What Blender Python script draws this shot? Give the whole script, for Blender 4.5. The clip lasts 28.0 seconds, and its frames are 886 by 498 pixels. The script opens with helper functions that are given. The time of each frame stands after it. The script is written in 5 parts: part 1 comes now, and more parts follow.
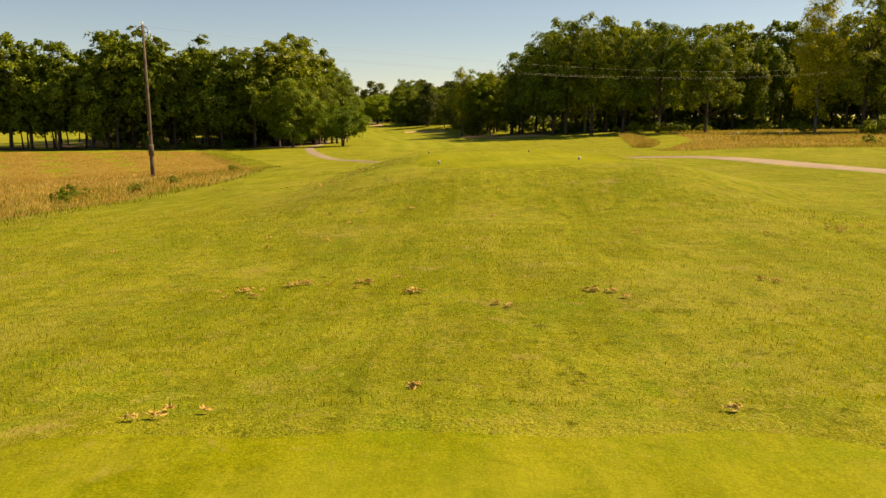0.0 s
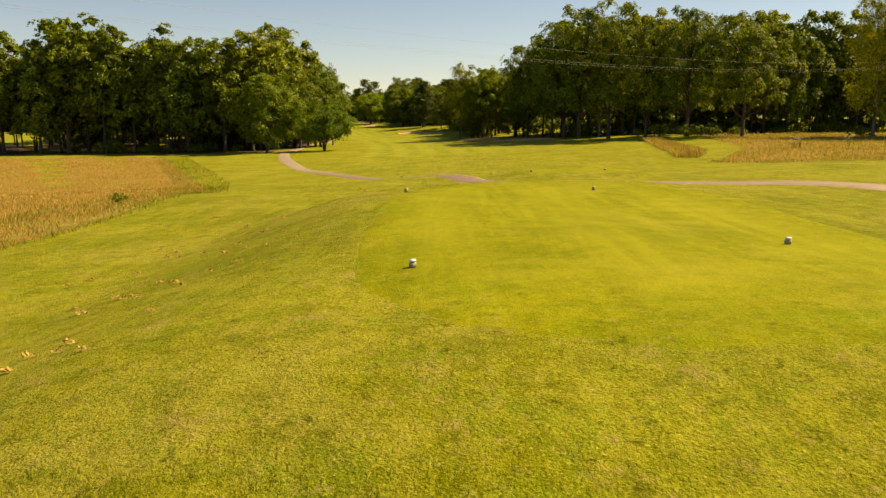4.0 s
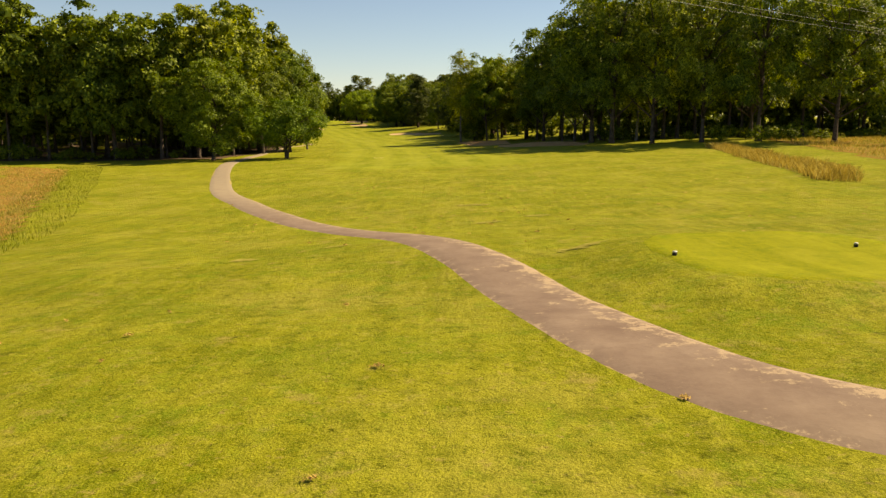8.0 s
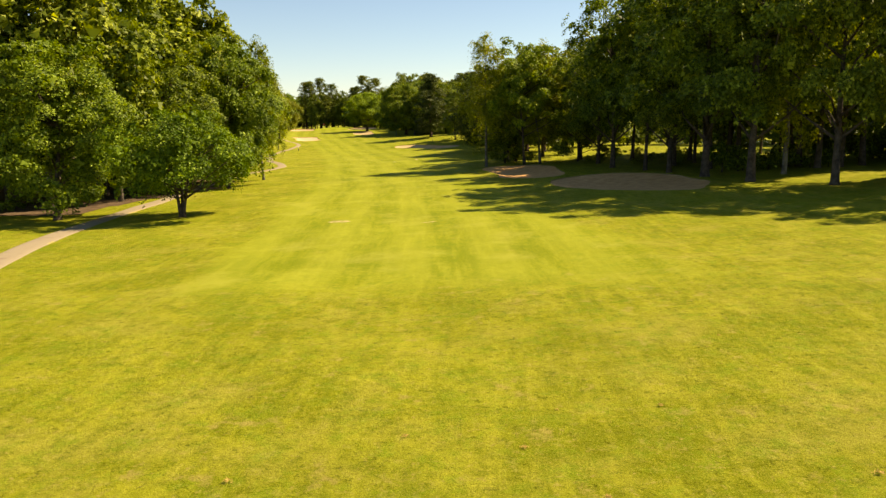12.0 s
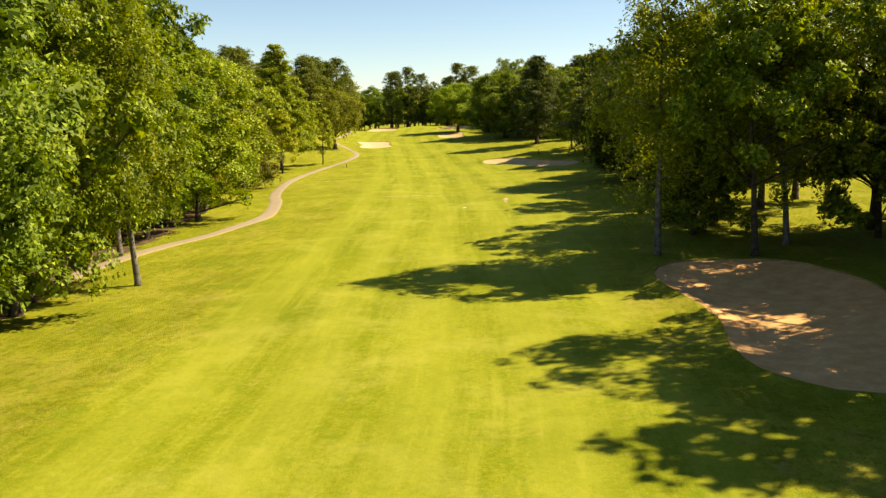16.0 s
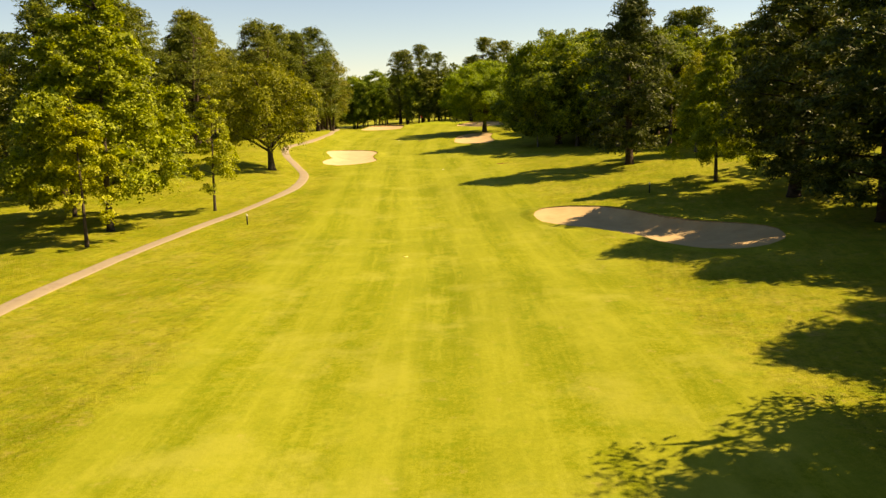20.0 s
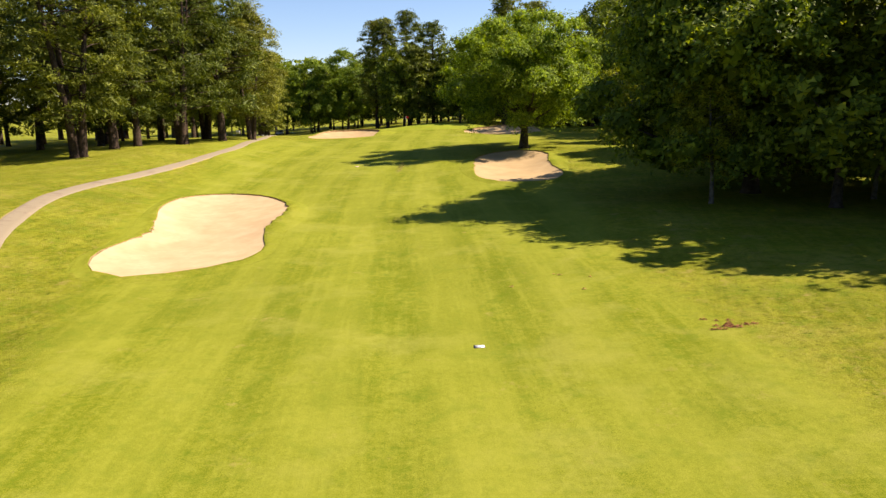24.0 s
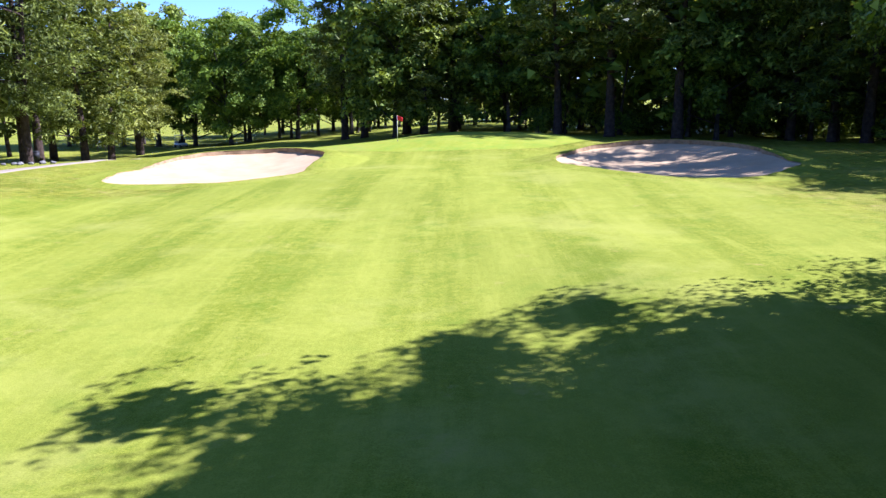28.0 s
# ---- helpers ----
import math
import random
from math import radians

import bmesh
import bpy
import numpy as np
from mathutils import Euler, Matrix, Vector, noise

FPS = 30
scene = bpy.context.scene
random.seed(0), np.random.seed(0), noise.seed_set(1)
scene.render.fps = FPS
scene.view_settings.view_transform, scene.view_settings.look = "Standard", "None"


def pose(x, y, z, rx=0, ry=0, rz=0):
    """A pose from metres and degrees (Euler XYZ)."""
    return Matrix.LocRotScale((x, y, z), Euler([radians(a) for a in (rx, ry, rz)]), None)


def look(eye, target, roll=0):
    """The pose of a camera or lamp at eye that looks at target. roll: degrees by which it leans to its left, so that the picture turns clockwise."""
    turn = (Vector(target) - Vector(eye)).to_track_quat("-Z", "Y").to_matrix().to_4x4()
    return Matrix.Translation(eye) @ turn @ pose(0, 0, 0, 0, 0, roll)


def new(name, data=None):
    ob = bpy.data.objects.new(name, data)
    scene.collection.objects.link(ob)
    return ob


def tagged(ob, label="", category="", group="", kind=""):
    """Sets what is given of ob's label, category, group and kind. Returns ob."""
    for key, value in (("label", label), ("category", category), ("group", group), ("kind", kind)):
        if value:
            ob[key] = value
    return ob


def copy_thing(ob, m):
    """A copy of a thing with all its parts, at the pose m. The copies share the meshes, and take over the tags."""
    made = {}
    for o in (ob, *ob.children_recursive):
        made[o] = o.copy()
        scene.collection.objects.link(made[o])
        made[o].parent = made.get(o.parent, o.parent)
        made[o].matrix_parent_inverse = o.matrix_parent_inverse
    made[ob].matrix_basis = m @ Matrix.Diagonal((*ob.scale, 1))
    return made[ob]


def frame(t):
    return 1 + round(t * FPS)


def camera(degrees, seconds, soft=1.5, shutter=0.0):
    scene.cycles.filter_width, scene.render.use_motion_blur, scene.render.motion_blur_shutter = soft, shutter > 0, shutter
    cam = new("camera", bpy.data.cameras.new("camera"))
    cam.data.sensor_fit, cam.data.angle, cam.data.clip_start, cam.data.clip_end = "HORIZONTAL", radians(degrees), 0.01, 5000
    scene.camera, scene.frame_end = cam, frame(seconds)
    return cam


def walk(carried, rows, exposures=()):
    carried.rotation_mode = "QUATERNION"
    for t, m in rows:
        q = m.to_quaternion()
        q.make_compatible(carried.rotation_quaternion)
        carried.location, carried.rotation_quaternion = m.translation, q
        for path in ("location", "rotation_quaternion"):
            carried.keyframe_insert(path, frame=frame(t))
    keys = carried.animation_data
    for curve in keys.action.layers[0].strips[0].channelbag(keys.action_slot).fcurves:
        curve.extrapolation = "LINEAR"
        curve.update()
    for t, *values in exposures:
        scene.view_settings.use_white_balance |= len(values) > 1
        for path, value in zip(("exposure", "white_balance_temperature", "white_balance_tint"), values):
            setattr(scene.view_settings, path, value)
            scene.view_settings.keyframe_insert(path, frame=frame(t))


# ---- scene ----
cam = camera(60.0, 28.0, soft=1.4)
# seconds, eye x, y, z, yaw to the left, pitch, roll
ROWS = [
    (0, 2.39, 2.64, 4.93, 0.95, -9.75, -0.33),
    (0.5, 2.35, 4.79, 4.97, 0.92, -9.76, -0.34),
    (1, 2.40, 7.04, 5.04, 0.95, -9.78, -0.35),
    (1.5, 2.38, 9.57, 5.10, 0.93, -9.78, -0.42),
    (2, 2.36, 12.43, 5.16, 0.88, -9.78, -0.35),
    (2.5, 2.36, 15.26, 5.17, 0.86, -9.79, -0.33),
    (3, 2.35, 18.08, 5.17, 0.80, -9.77, -0.28),
    (3.5, 2.34, 21.12, 5.16, 0.78, -9.77, -0.24),
    (5.5, 2.10, 34.64, 5.18, 0.55, -9.83, -0.18),
    (6, 2.12, 38.67, 5.13, 0.55, -9.84, -0.17),
    (6.5, 2.08, 42.97, 5.11, 0.54, -9.83, -0.20),
    (7, 2.02, 47.52, 5.03, 0.51, -9.82, -0.09),
    (7.5, 1.99, 52.46, 5.01, 0.52, -9.82, -0.08),
    (8, 1.99, 57.73, 4.93, 0.53, -9.80, -0.06),
    (8.5, 2.04, 63.27, 4.93, 0.54, -9.80, -0.11),
    (9, 2.04, 69.14, 5.13, 0.62, -9.83, -0.24),
    (9.5, 2.06, 75.29, 5.42, 0.74, -9.85, -0.40),
    (10, 1.97, 81.58, 5.66, 0.79, -9.82, -0.36),
    (10.5, 1.91, 88.14, 6.00, 0.88, -9.81, -0.39),
    (11, 1.84, 94.83, 6.25, 1.08, -9.76, -0.34),
    (11.5, 1.73, 101.90, 6.50, 1.41, -9.70, -0.42),
    (13.5, 1.62, 133.20, 7.73, 4.95, -9.89, -0.97),
    (14, 1.55, 141.27, 8.00, 6.19, -9.91, -1.06),
    (14.5, 1.26, 149.58, 8.26, 7.38, -9.99, -1.11),
    (15, 0.89, 157.72, 8.43, 8.46, -10.09, -1.24),
    (15.5, 0.26, 166.54, 8.54, 9.36, -10.15, -1.29),
    (16, -0.59, 175.86, 8.65, 10.19, -10.25, -1.17),
    (16.5, -1.56, 185.53, 8.86, 10.88, -10.38, -1.27),
    (17, -2.72, 195.06, 9.01, 11.45, -10.49, -1.23),
    (17.5, -3.92, 204.63, 9.23, 11.91, -10.55, -1.34),
    (18, -5.24, 214.26, 9.41, 12.26, -10.61, -1.45),
    (18.5, -6.78, 223.97, 9.44, 12.34, -10.68, -1.54),
    (19, -8.54, 233.86, 9.30, 12.38, -10.80, -1.57),
    (19.5, -10.29, 243.97, 9.08, 12.42, -10.88, -1.65),
    (20, -12.09, 254.06, 8.89, 12.45, -10.97, -1.61),
    (20.5, -13.98, 264.10, 8.78, 12.43, -11.04, -1.61),
    (21, -15.95, 274.26, 8.78, 12.36, -11.12, -1.63),
    (21.5, -18.14, 284.55, 8.83, 12.22, -11.16, -1.42),
    (23.5, -28.35, 325.19, 7.72, 11.57, -10.99, -0.84),
    (24, -31.27, 335.24, 7.46, 11.55, -11.06, -0.94),
    (24.5, -34.20, 345.25, 7.17, 11.41, -11.01, -0.95),
    (25, -36.91, 355.29, 6.82, 11.29, -10.96, -0.30),
    (25.5, -39.83, 365.76, 6.56, 11.12, -10.95, -0.33),
    (26, -42.96, 376.21, 6.48, 10.85, -10.95, -0.46),
    (26.5, -45.65, 386.74, 6.36, 10.60, -11.08, -0.51),
    (27, -48.00, 397.57, 6.08, 10.54, -11.01, -0.32),
    (27.5, -50.04, 408.60, 5.91, 10.93, -11.10, -0.68),
    (28, -51.92, 419.85, 5.72, 11.37, -11.13, -0.71),
]
EXPOSURES = [(0.0, 0.83, 8950, 16), (3.0, 0.89, 9200, 17), (7.0, 0.85, 9150, 16), (8.3, 0.94, 7700, 13), (9.2, 1.06, 6300, 9), (10.5, 1.1, 6100, 8), (11.3, 1.2, 7100, 9), (13.5, 1.24, 9000, 17), (14.2, 1.24, 9000, 17), (15.0, 1.31, 8100, 11), (16.0, 1.3, 7600, 10), (17.0, 1.31, 7000, 9), (18.5, 1.26, 8350, 13), (20.0, 1.19, 9000, 16), (22.0, 1.1, 9400, 18), (23.5, 1.11, 6500, 16), (24.0, 1.12, 6300, 21), (25.0, 1.03, 5450, 23), (26.0, 1.08, 4750, 22), (27.0, 1.11, 4950, 27), (28.0, 1.72, 4550, 34)]


def eye_pose(x, y, z, yaw, pitch, roll):
    return pose(x, y, z, 0, 0, yaw) @ pose(0, 0, 0, 90 + pitch) @ pose(0, 0, 0, 0, 0, roll)


walk(cam, [(r[0], eye_pose(*r[1:])) for r in ROWS], EXPOSURES)

# ---- light ----
SUN_ELEVATION, SUN_AZIMUTH = radians(47), radians(69)
world = bpy.data.worlds.new("sky")
scene.world = world
world.use_nodes = True
wn = world.node_tree.nodes
sky = wn.new("ShaderNodeTexSky")
sky.sky_type = "NISHITA"
sky.sun_disc = False
sky.sun_elevation, sky.sun_rotation = SUN_ELEVATION, SUN_AZIMUTH
sky.air_density, sky.dust_density, sky.ozone_density = 0.9, 0.1, 4.0
wn["Background"].inputs["Strength"].default_value = 0.068
world.node_tree.links.new(sky.outputs["Color"], wn["Background"].inputs["Color"])
sun = new("sun", bpy.data.lights.new("sun", "SUN"))
sun.data.energy, sun.data.angle, sun.data.color = 5.0, radians(0.53), (1.0, 0.86, 0.65)
sun_way = Vector((math.sin(SUN_AZIMUTH) * math.cos(SUN_ELEVATION), math.cos(SUN_AZIMUTH) * math.cos(SUN_ELEVATION), math.sin(SUN_ELEVATION)))
sun.matrix_world = look(sun_way * 300, (0, 0, 0))


# ---- materials ----
def base_material(name, rough=0.9):
    m = bpy.data.materials.new(name)
    m.use_nodes = True
    b = m.node_tree.nodes["Principled BSDF"]
    b.inputs["Roughness"].default_value = rough
    b.inputs["Specular IOR Level"].default_value = 0.15
    return m, m.node_tree.nodes, m.node_tree.links, b


def ramp(nodes, stops):
    r = nodes.new("ShaderNodeValToRGB")
    while len(r.color_ramp.elements) < len(stops):
        r.color_ramp.elements.new(0.5)
    for e, (p, c) in zip(r.color_ramp.elements, stops):
        e.position, e.color = p, (*c, 1)
    return r


def noise_node(nodes, links, coords, scale, detail=3.0, rough=0.6):
    n = nodes.new("ShaderNodeTexNoise")
    n.inputs["Scale"].default_value, n.inputs["Detail"].default_value, n.inputs["Roughness"].default_value = scale, detail, rough
    links.new(coords, n.inputs["Vector"])
    return n.outputs["Fac"]


def mix_colour(nodes, links, a, b, fac, blend="MIX"):
    m = nodes.new("ShaderNodeMix")
    m.data_type, m.blend_type = "RGBA", blend
    for socket, value in ((m.inputs[0], fac), (m.inputs[6], a), (m.inputs[7], b)):
        if isinstance(value, (int, float)):
            socket.default_value = value
        elif isinstance(value, tuple):
            socket.default_value = (*value, 1)
        else:
            links.new(value, socket)
    return m.outputs[2]


def level(nodes, links, value, lo, hi):
    m = nodes.new("ShaderNodeMapRange")
    m.inputs[1].default_value, m.inputs[2].default_value = lo, hi
    links.new(value, m.inputs[0])
    return m.outputs[0]


def ground_coords(nodes):
    return nodes.new("ShaderNodeNewGeometry").outputs["Position"]


def grass_material(name, dark, mid, light, dry, blade=50.0, patch=0.16, dry_from=0.62, bump=0.5, stripe=0.0, grain=0.5, mown=None):
    """Turf: blades and tufts, patches of tone, dry spots; 'across' holds the mowing bands' run and how closely it is mown."""
    m, n, l, b = base_material(name, 0.85)
    greener = lambda v: (v[0] * 0.91, v[1], v[2])
    dark, mid, light, dry = greener(dark), greener(mid), greener(light), greener(dry)
    mown = mown and tuple(greener(v) for v in mown)
    p = ground_coords(n)
    a = n.new("ShaderNodeAttribute")
    a.attribute_name = "across"
    split = n.new("ShaderNodeSeparateXYZ")
    l.new(a.outputs["Vector"], split.inputs[0])
    close = split.outputs["Z"]
    fine = noise_node(n, l, p, blade, 3, 0.7)
    tuft = noise_node(n, l, p, blade * 0.14, 5, 0.75)
    wide = noise_node(n, l, p, patch, 4, 0.6)
    tone = ramp(n, [(0.33, dark), (0.5, mid), (0.68, light)])
    l.new(tuft, tone.inputs[0])
    c = mix_colour(n, l, tone.outputs[0], mid, 0.3)
    c = mix_colour(n, l, c, light, mix_value(n, l, level(n, l, wide, 0.42, 0.72), 0.6))
    broad = noise_node(n, l, p, patch * 0.45, 3, 0.6)
    c = mix_colour(n, l, c, dark, mix_value(n, l, level(n, l, broad, 0.48, 0.66), 0.45))
    run = n.new("ShaderNodeMapping")
    run.inputs["Scale"].default_value = (2.2, 0.22, 1.0)
    run.inputs["Rotation"].default_value = (0, 0, 0.12)
    l.new(p, run.inputs["Vector"])
    combed = noise_node(n, l, run.outputs[0], 1.0, 5, 0.7)
    c = mix_colour(n, l, c, light, mix_value(n, l, level(n, l, combed, 0.5, 0.66), 0.65))
    c = mix_colour(n, l, c, dark, mix_value(n, l, level(n, l, combed, 0.48, 0.34), 0.55))
    pale = noise_node(n, l, p, 0.37, 5, 0.65)
    c = mix_colour(n, l, c, light, mix_value(n, l, level(n, l, pale, 0.5, 0.66), 0.65))
    c = mix_colour(n, l, c, dark, mix_value(n, l, level(n, l, pale, 0.46, 0.32), 0.4))
    faded = noise_node(n, l, p, 0.21, 6, 0.68)
    c = mix_colour(n, l, c, (light[0] * 0.94, light[1] * 0.88, light[2] * 1.5), mix_value(n, l, level(n, l, faded, 0.5, 0.63), 0.6))
    c = mix_colour(n, l, c, (mid[0] * 0.62, mid[1] * 0.84, mid[2] * 1.2), mix_value(n, l, level(n, l, faded, 0.47, 0.36), 0.5))
    lush = noise_node(n, l, p, 1.15, 6, 0.72)
    c = mix_colour(n, l, c, (mid[0] * 0.66, mid[1] * 0.98, mid[2] * 1.3), mix_value(n, l, level(n, l, lush, 0.5, 0.64), 0.65))
    straw = noise_node(n, l, p, 2.6, 6, 0.75)
    c = mix_colour(n, l, c, (light[0] * 1.1, light[1] * 0.98, light[2] * 2.6), mix_value(n, l, level(n, l, straw, 0.55, 0.68), 0.5))
    clumps = noise_node(n, l, p, 1.7, 4, 0.7)
    c = mix_colour(n, l, c, dark, mix_value(n, l, level(n, l, clumps, 0.5, 0.68), grain))
    c = mix_colour(n, l, c, dark, mix_value(n, l, level(n, l, fine, 0.5, 0.66), grain))
    gaps = noise_node(n, l, p, blade * 0.45, 4, 0.8)
    c = mix_colour(n, l, c, (dark[0] * 0.45, dark[1] * 0.5, dark[2] * 0.5), mix_value(n, l, level(n, l, gaps, 0.54, 0.68), grain))
    c = mix_colour(n, l, c, light, mix_value(n, l, level(n, l, fine, 0.48, 0.32), grain))
    specks = noise_node(n, l, p, blade * 0.8, 2, 0.6)
    c = mix_colour(n, l, c, (light[0] * 1.35, light[1] * 1.3, light[2] * 2.2), mix_value(n, l, level(n, l, specks, 0.6, 0.7), grain * 0.8))
    spots = noise_node(n, l, p, 0.9, 7, 0.75)
    c = mix_colour(n, l, c, dry, mix_value(n, l, level(n, l, spots, dry_from, dry_from + 0.1), 0.8))
    flecks = noise_node(n, l, p, 4.5, 5, 0.8)
    c = mix_colour(n, l, c, dry, mix_value(n, l, level(n, l, flecks, 0.585, 0.66), 0.85))
    shade = noise_node(n, l, p, 3.1, 6, 0.8)
    c = mix_colour(n, l, c, (dark[0] * 0.5, dark[1] * 0.5, dark[2] * 0.5), mix_value(n, l, level(n, l, shade, 0.57, 0.66), grain * 1.1))
    if mown:
        with_rows = n.new("ShaderNodeMapping")
        with_rows.inputs["Scale"].default_value = (1.3, 0.9, 0.0)
        l.new(a.outputs["Vector"], with_rows.inputs["Vector"])
        rows_noise = noise_node(n, l, with_rows.outputs[0], 1.0, 5, 0.7)
        short = ramp(n, [(0.33, mown[0]), (0.5, mown[1]), (0.68, mown[2])])
        l.new(tuft, short.inputs[0])
        k = mix_colour(n, l, short.outputs[0], mown[1], 0.3)
        k = mix_colour(n, l, k, mown[2], mix_value(n, l, level(n, l, wide, 0.42, 0.72), 0.5))
        k = mix_colour(n, l, k, mown[0], mix_value(n, l, level(n, l, broad, 0.5, 0.7), 0.6))
        k = mix_colour(n, l, k, mown[0], mix_value(n, l, level(n, l, clumps, 0.55, 0.75), 0.3))
        k = mix_colour(n, l, k, mown[0], mix_value(n, l, level(n, l, fine, 0.5, 0.66), 0.85))
        k = mix_colour(n, l, k, mown[2], mix_value(n, l, level(n, l, fine, 0.48, 0.34), 0.6))
        k = mix_colour(n, l, k, (mown[0][0] * 0.6, mown[0][1] * 0.6, mown[0][2] * 0.6), mix_value(n, l, level(n, l, gaps, 0.57, 0.7), 0.6))
        k = mix_colour(n, l, k, mown[2], mix_value(n, l, level(n, l, rows_noise, 0.5, 0.64), 0.45))
        k = mix_colour(n, l, k, mown[0], mix_value(n, l, level(n, l, rows_noise, 0.48, 0.34), 0.4))
        k = mix_colour(n, l, k, dry, mix_value(n, l, level(n, l, spots, dry_from + 0.03, dry_from + 0.13), 0.7))
        k = mix_colour(n, l, k, mown[0], mix_value(n, l, level(n, l, shade, 0.56, 0.72), 0.55))
        k = mix_colour(n, l, k, mown[2], mix_value(n, l, level(n, l, pale, 0.52, 0.68), 0.45))
        k = mix_colour(n, l, k, (mown[0][0] * 0.95, mown[0][1] * 1.12, mown[0][2]), mix_value(n, l, level(n, l, lush, 0.52, 0.66), 0.5))
        k = mix_colour(n, l, k, (mown[2][0] * 1.05, mown[2][1], mown[2][2] * 1.6), mix_value(n, l, level(n, l, faded, 0.52, 0.66), 0.5))
        c = mix_colour(n, l, c, k, close)
    b.inputs["Specular IOR Level"].default_value = 0.03
    if stripe:
        w = n.new("ShaderNodeTexWave")
        w.inputs["Scale"].default_value, w.inputs["Distortion"].default_value, w.inputs["Detail Scale"].default_value = 0.068, 1.6, 0.4
        l.new(a.outputs["Vector"], w.inputs["Vector"])
        band_on = n.new("ShaderNodeMath")
        band_on.operation = "MULTIPLY"
        l.new(mix_value(n, l, level(n, l, w.outputs["Fac"], 0.2, 0.8), stripe), band_on.inputs[0])
        l.new(close, band_on.inputs[1])
        c = mix_colour(n, l, c, mown[2] if mown else light, band_on.outputs[0])
    l.new(c, b.inputs["Base Color"])
    add_bump(n, l, b, fine, tuft, bump)
    if mown:
        for bump_node in [q for q in n if q.bl_idname == "ShaderNodeBump"]:
            less = n.new("ShaderNodeMapRange")
            less.inputs[3].default_value, less.inputs[4].default_value = bump_node.inputs["Strength"].default_value, 0.16
            l.new(close, less.inputs[0])
            l.new(less.outputs[0], bump_node.inputs["Strength"])
    return m


def mix_value(nodes, links, value, k):
    m = nodes.new("ShaderNodeMath")
    m.operation = "MULTIPLY"
    links.new(value, m.inputs[0])
    m.inputs[1].default_value = k
    return m.outputs[0]


def add_bump(n, l, b, fine, coarse, strength, distance=0.06):
    first = n.new("ShaderNodeBump")
    first.inputs["Strength"].default_value, first.inputs["Distance"].default_value = strength, distance
    l.new(fine, first.inputs["Height"])
    second = n.new("ShaderNodeBump")
    second.inputs["Strength"].default_value, second.inputs["Distance"].default_value = strength * 0.7, distance * 3
    l.new(coarse, second.inputs["Height"])
    l.new(first.outputs[0], second.inputs["Normal"])
    l.new(second.outputs[0], b.inputs["Normal"])


def plain_material(name, dark, light, scale=3.0, rough=0.85, bump=0.3, metal=0.0, detail=5.0, distance=0.02, patches=None, worn_at=0.6):
    m, n, l, b = base_material(name, rough)
    p = n.new("ShaderNodeTexCoord").outputs["Object"]
    big = noise_node(n, l, p, scale, detail, 0.65)
    small = noise_node(n, l, p, scale * 9, 3, 0.6)
    r = ramp(n, [(0.32, dark), (0.68, light)])
    l.new(big, r.inputs[0])
    c = mix_colour(n, l, r.outputs[0], dark, mix_value(n, l, level(n, l, small, 0.5, 0.75), 0.5))
    if patches:
        worn = noise_node(n, l, p, 2.0, 8, 0.75)
        c = mix_colour(n, l, c, patches, mix_value(n, l, level(n, l, worn, worn_at, worn_at + 0.06), 0.7))
    l.new(c, b.inputs["Base Color"])
    b.inputs["Metallic"].default_value = metal
    add_bump(n, l, b, small, big, bump, distance)
    return m


def leaf_material(name, dark, light, tip, translucent=0.35):
    """Leaves: a tone for each leaf clump, spread wide so the colour stands in for lit and shaded leaves; duller and
    brighter boughs, light through the blade.
    """
    m, n, l, b = base_material(name, 0.55)
    dark, light, tip = ((v[0] * 0.93 * k, v[1] * k, v[2] * k) for v, k in ((dark, 0.95), (light, 1.1), (tip, 1.15)))
    g = n.new("ShaderNodeNewGeometry")
    o = n.new("ShaderNodeObjectInfo")
    tone = ramp(n, [(0.0, tuple(v * 0.7 for v in dark)), (0.55, light), (1.0, tuple(v * 1.2 for v in tip))])
    l.new(g.outputs["Random Per Island"], tone.inputs[0])
    p = n.new("ShaderNodeTexCoord").outputs["Object"]
    bough = noise_node(n, l, p, 0.45, 2, 0.5)
    c = mix_colour(n, l, tone.outputs[0], dark, mix_value(n, l, level(n, l, bough, 0.45, 0.7), 0.75))
    hue = n.new("ShaderNodeHueSaturation")
    shift = n.new("ShaderNodeMapRange")
    shift.inputs[3].default_value, shift.inputs[4].default_value = 0.482, 0.512
    l.new(o.outputs["Random"], shift.inputs[0])
    l.new(shift.outputs[0], hue.inputs["Hue"])
    dim = n.new("ShaderNodeMapRange")
    dim.inputs[3].default_value, dim.inputs[4].default_value = 1.2, 0.8
    l.new(o.outputs["Random"], dim.inputs[0])
    l.new(dim.outputs[0], hue.inputs["Value"])
    l.new(c, hue.inputs["Color"])
    l.new(hue.outputs[0], b.inputs["Base Color"])
    t = n.new("ShaderNodeBsdfTranslucent")
    glow = n.new("ShaderNodeHueSaturation")
    glow.inputs["Value"].default_value, glow.inputs["Saturation"].default_value, glow.inputs["Hue"].default_value = 1.85, 1.1, 0.49
    l.new(hue.outputs[0], glow.inputs["Color"])
    l.new(glow.outputs[0], t.inputs["Color"])
    mix = n.new("ShaderNodeMixShader")
    mix.inputs[0].default_value = translucent * 0.6
    l.new(b.outputs[0], mix.inputs[1])
    l.new(t.outputs[0], mix.inputs[2])
    l.new(mix.outputs[0], n["Material Output"].inputs["Surface"])
    return m


